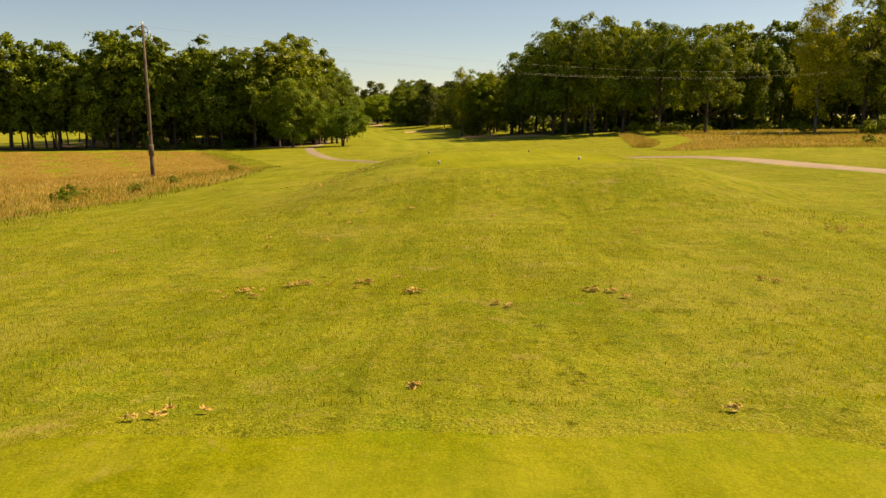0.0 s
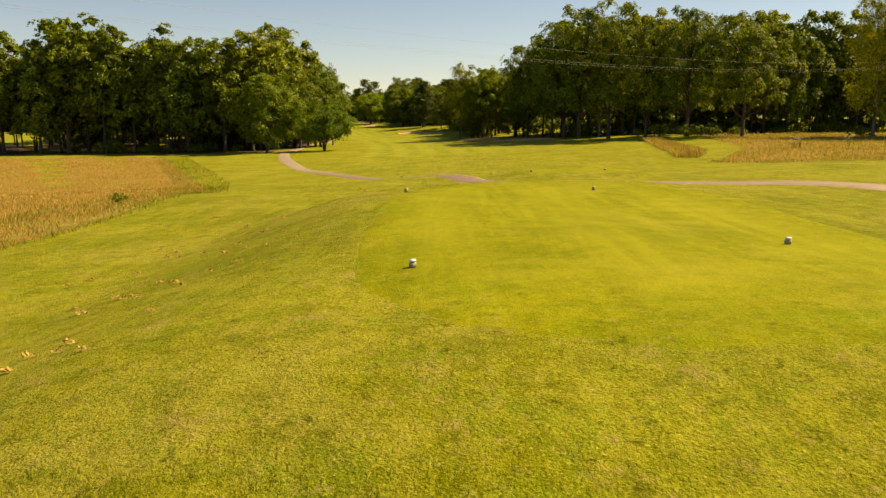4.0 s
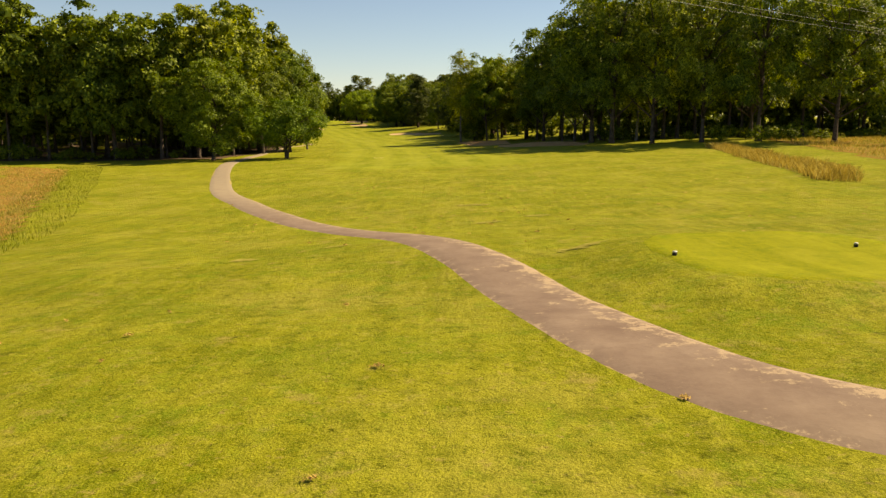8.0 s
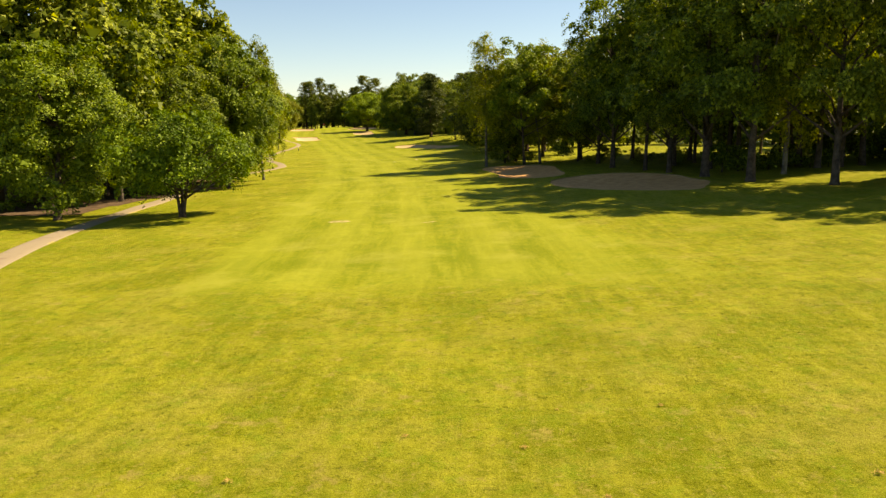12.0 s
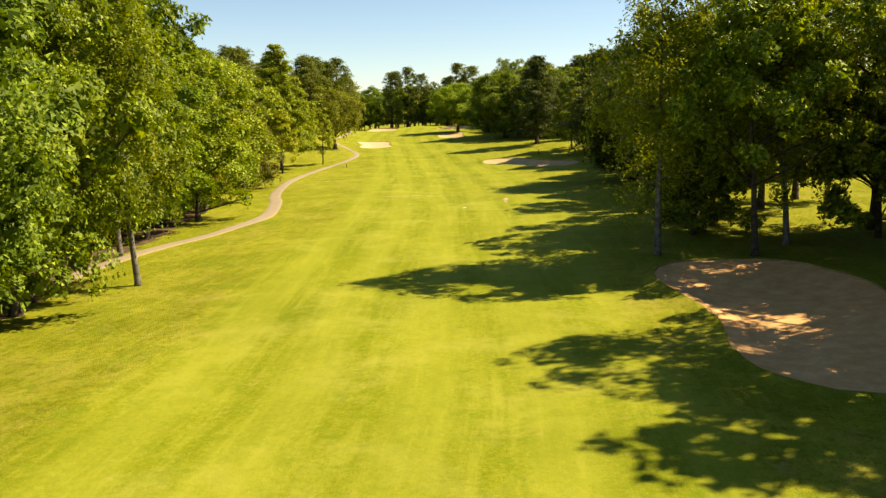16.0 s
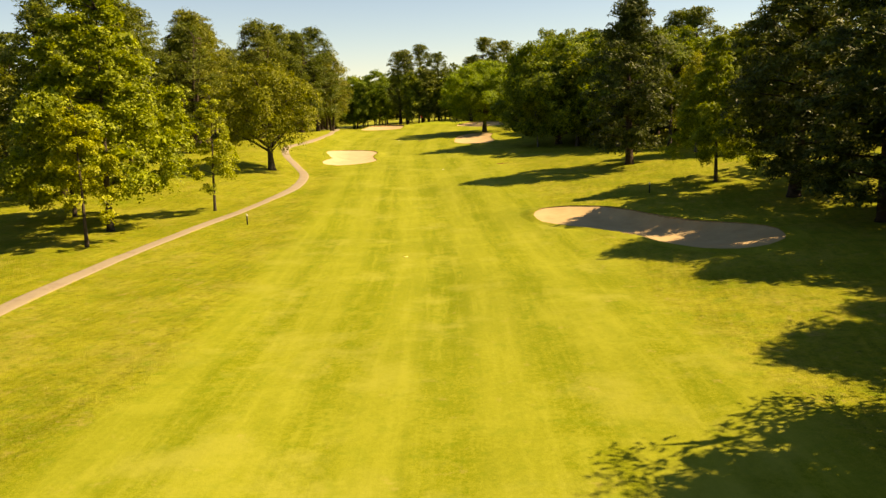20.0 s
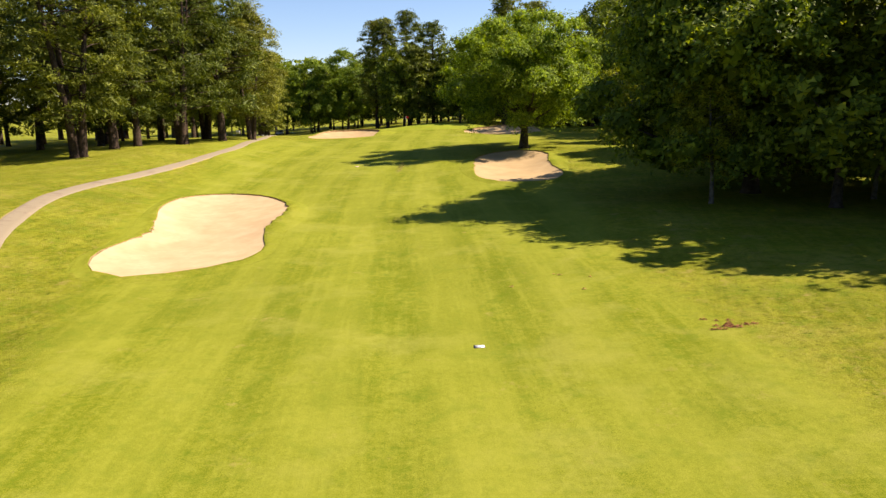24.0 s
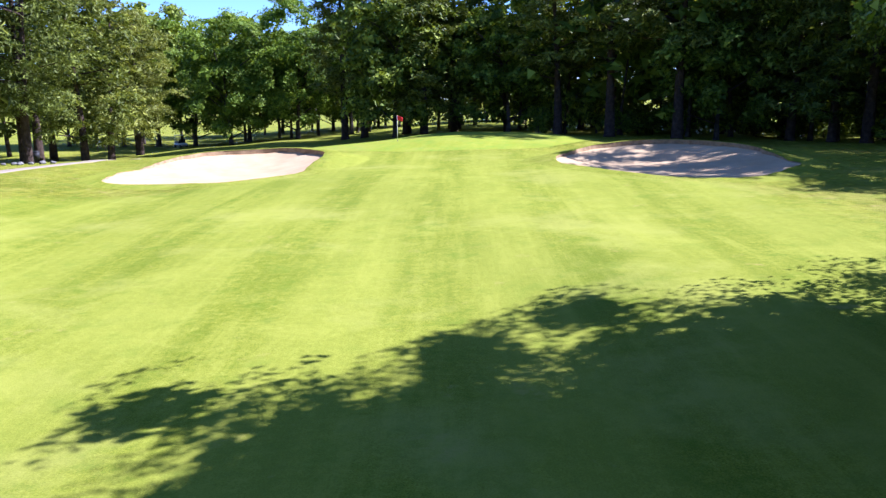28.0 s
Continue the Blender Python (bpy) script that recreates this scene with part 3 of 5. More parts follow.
tagged(sheet("green", gx, gy, land(gx, gy) + 0.02, GREEN), "smooth close-mown putting green", "grass", kind="structure")

# ---- cart path ----
PATH_POINTS = [(25, 8), (26.4, 30), (26, 46), (25, 55), (23.4, 61), (20, 65), (12, 65.4), (8.6, 65.6), (6.4, 67.1), (4.9, 70), (3.2, 77.4), (1.1, 84.5), (-1.5, 89.8), (-4.3, 95.4), (-9.2, 103.9), (-12.6, 111.3), (-17.3, 122.5), (-22.6, 140), (-26.6, 156), (-29, 169), (-29.8, 180), (-30.6, 190),
               (-33, 206), (-34.4, 222), (-33.9, 233), (-33.0, 237.5), (-32.6, 243), (-33.0, 251.5), (-36.8, 263.6), (-40.4, 272), (-44.3, 286), (-47.8, 302), (-48.8, 316), (-48.8, 326), (-48.9, 336.4),
               (-50.3, 344.3), (-53.7, 354.3), (-58.9, 363.7), (-64, 372.1), (-68.4, 383), (-70.6, 396.5), (-72, 405.8), (-73.4, 413.8), (-76, 425.5), (-79.4, 436.2), (-84, 452), (-92, 474), (-104, 500)]


def curve_points(points, step=0.8):
    p = np.array(points, float)
    out = []
    for i in range(len(p) - 1):
        a, b, c, d = p[max(i - 1, 0)], p[i], p[i + 1], p[min(i + 2, len(p) - 1)]
        n = max(2, int(np.hypot(*(c - b)) / step))
        for u in np.arange(n) / n:
            out.append(0.5 * (2 * b + (c - a) * u + (2 * a - 5 * b + 4 * c - d) * u ** 2 + (3 * b - a - 3 * c + d) * u ** 3))
    return np.array(out)


def ribbon(name, points, width, lift, mat, ragged, cols=9):
    p = curve_points(points)
    d = np.gradient(p, axis=0)
    nrm = np.stack([-d[:, 1], d[:, 0]], -1) / np.hypot(d[:, 0], d[:, 1])[:, None]
    rnd = np.random.RandomState(4)
    width = width * np.interp(p[:, 1], (40, 60, 68, 110, 200, 330), (1.25, 1.25, 1.0, 1.0, 0.86, 0.62))
    w = width / 2 + ragged * np.convolve(rnd.randn(len(p) + 4), np.ones(5) / 3, "valid")
    w2 = width / 2 + ragged * np.convolve(rnd.randn(len(p) + 4), np.ones(5) / 3, "valid")
    k = np.linspace(0, 1, cols)[None]
    off = -w[:, None] + (w + w2)[:, None] * k
    xx, yy = p[:, :1] + nrm[:, :1] * off, p[:, 1:] + nrm[:, 1:] * off
    crown = 0.02 * (1 - (2 * k - 1) ** 2) - 0.05 * (np.abs(2 * k - 1) > 0.95)
    return sheet(name, xx, yy, land(xx, yy) + lift + crown, mat, 2 * k - 1 + 0 * xx)


tagged(ribbon("path_verge", PATH_POINTS, 2.18, 0.014, VERGE, 0.06), "dry sandy grass verge along the cart path", "verge", kind="structure")
tagged(ribbon("cart_path", PATH_POINTS, 2.08, 0.03, TARMAC, 0.028), "worn pinkish-grey tarmac cart path with pale patches", "path", kind="structure")

# ---- bunkers ----
for c, t, rr, back, lip, words in DISHES:
    bunker = new("sand_bunker")
    bunker.location = (c[0], c[1], high(*c))
    tagged(bunker, words, "bunker", "bunkers on the hole", "structure")
    n = len(t)
    facing = np.maximum(0, np.cos(t - back)) ** 0.7
    jag = (0.12 if 340 < c[1] < 400 else 0.07) * np.random.RandomState(int(abs(c[0]) * 10)).randn(n)
    rise = 0.05 + lip * facing

    def ring(rho, lift):
        x, y = c[0] + (rr * rho) * np.cos(t), c[1] + (rr * rho) * np.sin(t)
        return np.stack([x - c[0], y - c[1], land(x, y) + lift - bunker.location.z], -1)

    def off_ring(d, lift):
        x, y = c[0] + (rr + d) * np.cos(t), c[1] + (rr + d) * np.sin(t)
        return np.stack([x - c[0], y - c[1], land(x, y) + lift - bunker.location.z], -1)

    rhos = np.linspace(0.0005, 1, 12)
    edge = rise - 0.035 - (0.03 if lip < 0.6 else 0.26) * facing
    sand_rings = [ring(r, (1 - r ** 2) * -0.38 + r ** 3 * edge) for r in rhos]
    part("sand", mesh_from("sand", np.concatenate(sand_rings), grid_faces(12, n, True), LITTERED_SAND_LIFTED if c[1] < 250 else PALE_SAND if 340 < c[1] < 400 else SAND), bunker, "raked pale sand")
    part("earth_face", mesh_from("earth_face", np.concatenate([off_ring(-0.05 + jag, edge - 0.02 - 0.03 * facing), off_ring(0.0 + jag, rise + 0.012)]), grid_faces(2, n, True), SOIL), bunker, "bare earth edge")
    wide = 0.9 + 3.2 * facing * lip
    collar = [off_ring(jag - 0.02, rise + 0.015), off_ring(0.15 + jag, rise + 0.04), off_ring(wide * 0.35 + 0.1, rise * 0.85 + 0.03), off_ring(wide * 0.7 + 0.2, rise * 0.35 + 0.02), off_ring(wide + 0.9, -0.03)]
    lip_mesh = mesh_from("turf_lip", np.concatenate(collar), grid_faces(5, n, True), ROUGH)
    if c[1] > 300:
        at = lip_mesh.attributes.new("across", "FLOAT_VECTOR", "POINT")
        spot = np.concatenate(collar)
        wy = spot[:, 1] + c[1]
        at.data.foreach_set("vector", np.stack([spot[:, 0] + c[0] - middle(wy), wy * 0.12, np.repeat((0.1, 0.25, 0.5, 0.8, 1), n)], -1).reshape(-1))
    part("turf_lip", lip_mesh, bunker, "grassy collar")


# ---- trees ----
def leaf_cards(name, centres, normals, sizes, mat, rnd, slim=0.6):
    """One small leaf blade for each centre."""
    n = len(centres)
    normals = normals / np.maximum(np.linalg.norm(normals, axis=1), 1e-6)[:, None]
    side = np.cross(normals, rnd.randn(n, 3))
    side /= np.maximum(np.linalg.norm(side, axis=1), 1e-6)[:, None]
    up = np.cross(normals, side)
    s = sizes[:, None]
    verts = np.stack([centres - up * s * 1.1, centres + side * s * slim * 1.2 + up * s * 0.5, centres - side * s * slim + up * s * 0.9], 1).reshape(-1, 3)
    index = np.arange(3 * n)
    me = bpy.data.meshes.new(name)
    me.vertices.add(len(verts))
    me.vertices.foreach_set("co", verts.reshape(-1))
    me.loops.add(len(index))
    me.loops.foreach_set("vertex_index", index)
    me.polygons.add(len(index) // 3)
    me.polygons.foreach_set("loop_start", np.arange(0, len(index), 3))
    me.materials.append(mat)
    me.update(calc_edges=True)
    return me


def unit(v):
    return v / np.maximum(np.linalg.norm(v, axis=1), 1e-6)[:, None]


def sprays(rnd, bough, r, outward, count, leaves, leaf, flat, droop, level):
    """Leaves of one bough: flattened sprays round it, each a dished disc of blades that faces up and outward."""
    d = rnd.randn(count, 3)
    d[:, 2] = d[:, 2] * 0.8 + 0.3
    d = unit(d)
    at = bough + d * (r * rnd.uniform(0.4, 1.0, count))[:, None] * np.array([1, 1, flat])
    rs = r * rnd.uniform(0.34, 0.6, count)
    face = unit(d * (0.75 - 0.5 * level) + outward * 0.55 * (1 - level) + np.array([0, 0, 0.55 + level]) + rnd.randn(count, 3) * 0.22)
    u = unit(np.cross(face, rnd.randn(count, 3)))
    w = np.cross(face, u)
    k = np.repeat(np.arange(count), max(3, int(leaves / count)))
    m = len(k)
    a, q = rnd.uniform(0, 2 * math.pi, m), np.sqrt(rnd.uniform(0.01, 1, m))
    lobes = 1 + 0.22 * np.sin(3 * a + k) + 0.15 * np.sin(5 * a + 2.3 * k)
    q = q * lobes
    p = at[k] + (u[k] * np.cos(a)[:, None] + w[k] * np.sin(a)[:, None]) * (q * rs[k])[:, None]
    p += face[k] * (rs[k] * (rnd.randn(m) * 0.13 - 0.3 * q * q))[:, None]
    p[:, 2] -= droop * rs[k] * q * np.abs(rnd.randn(m)) * 0.8
    n = face[k] + rnd.randn(m, 3) * 0.5
    return p, n, leaf * rnd.uniform(0.6, 1.25, m)


def bough_points(rnd, count, low, top, radius, round_top=0.5, hollow=0.35):
    """Centres of leaf clumps on an uneven crown between two heights."""
    out = []
    for i in range(count):
        u = (i + 0.5) / count
        z = 1 - 2 * u
        a = i * 2.399963 + rnd.uniform(-0.5, 0.5)
        r = math.sqrt(1 - z * z)
        if z < 0:
            r = r ** round_top
        k = rnd.uniform(0.72, 1.02) if rnd.rand() > hollow else rnd.uniform(0.3, 0.7)
        k *= 1 + 0.16 * math.sin(3 * a + 5 * z) + 0.1 * math.sin(5 * a - 3 * z)
        mid, half = (low + top) / 2, (top - low) / 2
        out.append((radius * r * k * math.cos(a), radius * r * k * math.sin(a), mid + half * z * min(1, k * 1.05)))
    return np.array(out)


def limb(rnd, start, end, r0, r1, sides=5):
    s, e = Vector(start), Vector(end)
    mid = s.lerp(e, 0.5) + Vector((rnd.uniform(-1, 1), rnd.uniform(-1, 1), rnd.uniform(-0.3, 0.8))) * (e - s).length * 0.1
    return tube([s, mid, e], [r0, (r0 + r1) / 2, r1], sides)


def make_tree(kind, label, category, seed, height, low, radius, clumps, leaves, leaf, leaf_mat, bark, stem, style="round", stems=1, slim=0.6, limbs=0, inner=24, tufts=7, lean=0.05, full=1.0):
    rnd = np.random.RandomState(seed)
    tree = tagged(new(kind), label, category)
    if style == "round":
        boughs = bough_points(rnd, clumps, low, height - radius * 0.1, radius)
        sizes = radius * rnd.uniform(0.24, 0.36, clumps) * (60 / clumps) ** 0.1
        flat, down, plates = 0.75, 0.1, 0.15
    elif style == "birch":
        boughs = bough_points(rnd, clumps, low, height, radius, 0.7, 0.4)
        boughs[:, :2] *= np.clip(1.15 - 0.75 * (boughs[:, 2:] - low) / (height - low), 0.25, 1)
        sizes = radius * rnd.uniform(0.22, 0.36, clumps)
        flat, down, plates = 1.2, 1.3, 0.0
    elif style == "cone":
        boughs = bough_points(rnd, clumps, low, height, radius, 0.45, 0.25)
        boughs[:, :2] *= np.clip(1.25 - 1.05 * (boughs[:, 2:] - low) / (height - low), 0.12, 1.1)
        sizes = radius * rnd.uniform(0.2, 0.34, clumps) * np.clip(1.3 - (boughs[:, 2] - low) / (height - low), 0.5, 1)
        flat, down, plates = 0.6, 0.35, 0.35
    else:  # pine: open tiers of flat boughs
        boughs = []
        for i in range(clumps):
            k = ((i + rnd.uniform(0, 1)) / clumps) ** 0.9
            a = i * 2.4 + rnd.uniform(-0.6, 0.6)
            wide = (0.55 + 0.6 * math.sin(math.pi * min(1, 0.12 + 0.80 * k))) * (1 - 0.75 * max(0.0, k - 0.72) / 0.28)
            r = radius * wide * (rnd.uniform(0.55, 1.0) if rnd.rand() < 0.7 else rnd.uniform(0.1, 0.5)) * 0.86
            boughs.append((r * math.cos(a), r * math.sin(a), low + (height - radius * 0.25 - low) * k - 0.12 * r))
        boughs = np.array(boughs)
        sizes = radius * rnd.uniform(0.24, 0.38, clumps)
        flat, down, plates = 0.42, 0.05, 0.75
    sizes = sizes * full
    # stems and limbs
    pieces = []
    for s in range(stems):
        tilt = Vector((rnd.uniform(-lean, lean), rnd.uniform(-lean, lean), 0)) * height + (Vector((math.cos(s * 2.2), math.sin(s * 2.2), 0)) * height * 0.09 if stems > 1 else Vector())
        foot = Vector((math.cos(s * 2.2), math.sin(s * 2.2), 0)) * (stem * 0.9 if stems > 1 else 0)
        fork = low + (height - low) * (0.8 if style in ("pine", "cone", "birch") else 0.45)
        pts = [foot + Vector((0, 0, -0.25)), foot + Vector((0, 0, 0.25))] + [foot + tilt * (k / 5) ** 1.3 + Vector((rnd.uniform(-1, 1), rnd.uniform(-1, 1), 0)) * 0.05 * stem * 4 + Vector((0, 0, fork * k / 5)) for k in range(1, 6)]
        radii = [stem * 1.7, stem * 1.2] + [stem * (1 - 0.13 * k) for k in range(1, 6)]
        if style in ("pine", "cone", "birch"):
            radii = [stem * 1.5, stem * 1.1] + [stem * (1 - 0.17 * k) for k in range(1, 6)]
        pieces.append(tube(pts, radii, 8))
        for b in boughs[rnd.permutation(len(boughs))[: limbs or (9 if style == "round" else 12) // stems + 2]]:
            z = min(fork, max(low * 0.75, b[2] - rnd.uniform(0.5, 1.0) * math.hypot(b[0], b[1]) * (0.8 if style == "round" else 0.25)))
            k = z / fork
            on = foot + tilt * k ** 1.3 + Vector((0, 0, z))
            pieces.append(limb(rnd, on, b, stem * (0.42 if style == "round" else 0.24), 0.03))
    part("trunk", mesh_from("trunk", *joined(pieces), bark), tree)
    # leaves
    cs, ns, ls = [], [], []
    centre = np.array([0, 0, low + 0.4 * (height - low)])
    for b, r in zip(boughs, sizes):
        outward = (b - centre) / max(radius, 1.0)
        p, n, size = sprays(rnd, b, r, outward, tufts, leaves * (r / sizes.mean()) ** 1.5, leaf, flat, down, plates)
        cs.append(p)
        ns.append(n)
        ls.append(size)
        # twigs and leaves packed inside the bough
        d = unit(rnd.randn(inner, 3))
        cs.append(b + d * (r * 0.5 * rnd.uniform(0.05, 1, inner))[:, None] * np.array([1, 1, flat]))
        ns.append(d + rnd.randn(inner, 3) * 0.5)
        ls.append(min(r * 0.3, leaf * 2.6) * rnd.uniform(0.6, 1.2, inner))
    cs, ns, ls = np.concatenate(cs), np.concatenate(ns), np.concatenate(ls)
    keep = cs[:, 2] > low * 0.5 + ls
    part("crown", leaf_cards("crown", cs[keep], ns[keep], ls[keep], leaf_mat, rnd, slim), tree)
    return tree


KINDS = {}


def species(key, *args, **more):
    KINDS[key] = (args, more, [])


# key: kind, label, category, seed, height, crown from, radius, clumps, leaves a clump, leaf, leaf material, bark, stem radius
species("oak_a", "oak_tree", "broad dark green oak with a dense crown", "tree", 1, 20, 3.6, 7.0, 88, 150, 0.25, OAK_LEAF, BARK, 0.34, slim=0.75)
species("oak_b", "oak_tree", "tall dark green oak on a bare lower trunk", "tree", 2, 22, 5.0, 6.6, 86, 150, 0.25, OAK_LEAF, BARK, 0.30, slim=0.75)
species("oak_c", "oak_tree", "slender woodland oak with a high crown", "tree", 3, 21, 4.8, 5.8, 74, 150, 0.24, OAK_LEAF, BARK, 0.22, slim=0.75)
species("oak_d", "oak_tree", "leafy woodland oak with low boughs", "tree", 4, 17, 2.0, 6.0, 78, 150, 0.24, OAK_LEAF, BARK, 0.24, slim=0.75)
species("near_oak", "oak_tree", "tall woodland-edge oak in full dark leaf", "tree", 21, 20, 3.6, 6.4, 74, 420, 0.13, OAK_LEAF, BARK, 0.30, slim=0.75, inner=10, limbs=26, full=0.86)
species("low_oak", "oak_tree", "oak with leafy boughs low over the grass", "tree", 22, 17, 1.8, 5.8, 74, 460, 0.13, LIME_LEAF, BARK, 0.26, slim=0.75, inner=16, limbs=18)
species("glade_oak", "oak_tree", "sunlit oak with a high open crown on a bare trunk", "tree", 30, 18, 5.4, 5.2, 70, 380, 0.13, LIME_LEAF, BARK, 0.22, slim=0.75, inner=10, limbs=22, full=0.9)
species("lime_a", "maple_tree", "sunlit bright green broadleaf tree", "tree", 5, 18, 1.3, 6.4, 80, 460, 0.13, LIME_LEAF, BARK, 0.28, slim=0.75, inner=36, limbs=16)
species("edge_maple", "maple_tree", "dense fresh green broadleaf tree at the wood's edge", "tree", 27, 17, 1.6, 6.4, 84, 460, 0.13, FRESH_LEAF, BARK, 0.30, slim=0.75, inner=60, limbs=16)
species("shade_oak", "oak_tree", "huge dark oak with boughs hanging low over the grass", "tree", 28, 17.5, 1.6, 9.6, 230, 380, 0.13, SHADE_LEAF, BARK, 0.5, slim=0.75, inner=180, limbs=40, full=0.95)
species("lime_b", "maple_tree", "bright yellow-green tree with a pointed crown", "tree", 6, 21, 2.4, 6.6, 130, 420, 0.13, OLIVE_LEAF, BARK, 0.28, style="cone", slim=0.75, inner=60, limbs=24)
species("sapling", "young_tree", "slim young tree with pale green leaves", "tree", 7, 12.5, 1.9, 2.9, 64, 190, 0.10, OLIVE_LEAF, BARK, 0.15, style="cone", slim=0.7, inner=8, limbs=22)
species("small", "maple_tree", "small spreading tree with a low round crown", "tree", 8, 8.9, 2.0, 5.4, 66, 420, 0.105, LIME_LEAF, BARK, 0.15, stems=3, slim=0.75, inner=44, limbs=10)
species("birch_a", "birch_tree", "birch with drooping pale leaves", "tree", 9, 20, 3.4, 4.8, 90, 260, 0.115, BIRCH_LEAF, BIRCH_BARK, 0.22, style="birch", slim=0.6, inner=12, limbs=24)
species("birch_b", "birch_tree", "slender leaning birch with light leaves", "tree", 10, 18, 3.0, 4.2, 78, 260, 0.115, BIRCH_LEAF, BIRCH_BARK, 0.2, style="birch", slim=0.6, inner=12, limbs=22, lean=0.09)
species("pine_a", "pine_tree", "tall dark pine with tiered boughs", "tree", 11, 25, 5.5, 5.2, 74, 150, 0.32, PINE_LEAF, PINE_BARK, 0.46, style="pine", slim=0.26, inner=14, limbs=30)
species("pine_b", "pine_tree", "pine with a flat open crown", "tree", 12, 23, 7.0, 5.4, 62, 150, 0.32, PINE_LEAF, PINE_BARK, 0.44, style="pine", slim=0.26, inner=14, limbs=30)
species("pine_c", "pine_tree", "bushy dark pine with low boughs", "tree", 13, 19, 1.8, 5.2, 110, 240, 0.24, DARK_PINE, PINE_BARK, 0.45, style="pine", slim=0.3, inner=30, limbs=30)
species("spreading_pine", "pine_tree", "broad dark pine with boughs sweeping low over the grass", "tree", 29, 16.5, 1.6, 8.0, 200, 230, 0.22, DARK_PINE, PINE_BARK, 0.5, style="pine", slim=0.3, inner=50, limbs=44)
species("pine_d", "pine_tree", "twin-stemmed pine with grey-green needles", "tree", 14, 19, 3.6, 5.6, 84, 300, 0.22, GREY_PINE, PINE_BARK, 0.34, style="pine", stems=2, slim=0.24, inner=14, limbs=18)
species("old_pine", "pine_tree", "old spreading pine on a thick dark trunk", "tree", 24, 25, 4.2, 6.4, 96, 260, 0.24, PINE_LEAF, PINE_BARK, 0.52, style="pine", slim=0.24, inner=16, limbs=40)
species("forked_pine", "pine_tree", "old pine forked into leaning stems", "tree", 25, 23, 4.0, 6.2, 90, 260, 0.24, PINE_LEAF, PINE_BARK, 0.44, style="pine", stems=3, slim=0.24, inner=16, limbs=16)
species("conifer", "cypress_tree", "bushy olive-green conifer leafy to the ground", "tree", 15, 12.5, 0.3, 4.4, 120, 190, 0.16, CONIFER_LEAF, BARK, 0.24, style="cone", slim=0.34, inner=30)
species("crown_oak", "oak_tree", "broad solitary oak with a domed crown beside the bunker", "tree", 16, 16.4, 3.2, 8.3, 210, 700, 0.085, DOME_LEAF, BARK, 0.5, slim=0.75, inner=230, limbs=46, tufts=9, lean=0.0, full=0.9)
species("round_oak", "oak_tree", "olive-green oak with a mop crown beside the path", "tree", 17, 13.6, 2.9, 6.0, 76, 420, 0.11, ROUND_LEAF, BARK, 0.42, slim=0.75, inner=30, limbs=20)
species("pine_e", "pine_tree", "dense pine among others", "tree", 23, 19, 2.2, 5.2, 70, 150, 0.32, PINE_LEAF, PINE_BARK, 0.38, style="pine", slim=0.28, inner=16)
species("willow", "willow_bush", "tall rounded willow bush with pale yellow-green leaves", "bush", 26, 9.5, 0.4, 4.4, 70, 420, 0.10, BIRCH_LEAF, BARK, 0.16, slim=0.5, inner=60, limbs=10)
species("bush", "bush", "low leafy undergrowth bush", "bush", 18, 2.4, 0.1, 1.7, 18, 60, 0.14, OAK_LEAF, BARK, 0.06, inner=8, limbs=3, tufts=4)
species("thin_oak", "oak_tree", "woodland tree deep in the wood", "tree", 19, 20, 4.0, 6.2, 30, 24, 0.75, OAK_LEAF, BARK, 0.2, limbs=1, inner=6)
species("thin_pine", "pine_tree", "pine deep in the wood", "tree", 20, 22, 4, 5.4, 28, 26, 0.85, PINE_LEAF, PINE_BARK, 0.25, style="pine", slim=0.3, limbs=1, inner=6)


DEEP = {"thin_oak": [], "thin_pine": []}


def plant(key, x, y, scale=1.0, tall=1.0, turn=None, sink=0.0, group="", label=""):
    args, more, made = KINDS[key]
    rz = turn if turn is not None else (x * 47.3 + y * 31.7) % 360
    m = pose(x, y, high(x, y) - sink, 0, 0, rz) @ Matrix.Diagonal((scale, scale, scale * tall, 1))
    if key in DEEP:
        DEEP[key].append(m)
        return None
    if not made:
        tree = make_tree(*args, **more)
        tree.matrix_basis = m
        made.append(tree)
    else:
        first = made[0]
        tree = copy_thing(first, m @ Matrix.Diagonal((*(1 / v for v in first.scale), 1)))
    return tagged(tree, label, group=group)


# single trees that stand out: kind, x, y, scale, height factor
# right of the rough before the first bunkers
TEE_SIDE_TREES = [
    ("near_oak", 26.0, 189.6, 1.28, 1.06), ("oak_c", 29.6, 199.6, 1.0, 1.1), ("birch_a", 33.0, 187.0, 1.1, 1.1), ("near_oak", 38.6, 170.8, 1.0, 1.24),
    ("near_oak", 27.8, 181.6, 1.28, 1.06), ("near_oak", 32.6, 175.4, 1.05, 1.3), ("near_oak", 45.0, 166.5, 1.0, 1.2), ("near_oak", 53.5, 162.0, 1.0, 1.15), ("near_oak", 48.0, 177.0, 1.0, 1.2),
    ("near_oak", 79.0, 150.0, 1.15, 1.15), ("birch_a", 71.0, 152.0, 1.25, 1.05), ("oak_a", 90.0, 158.0, 1.1, 1.2), ("oak_b", 101.0, 150.0, 1.1, 1.1),
]
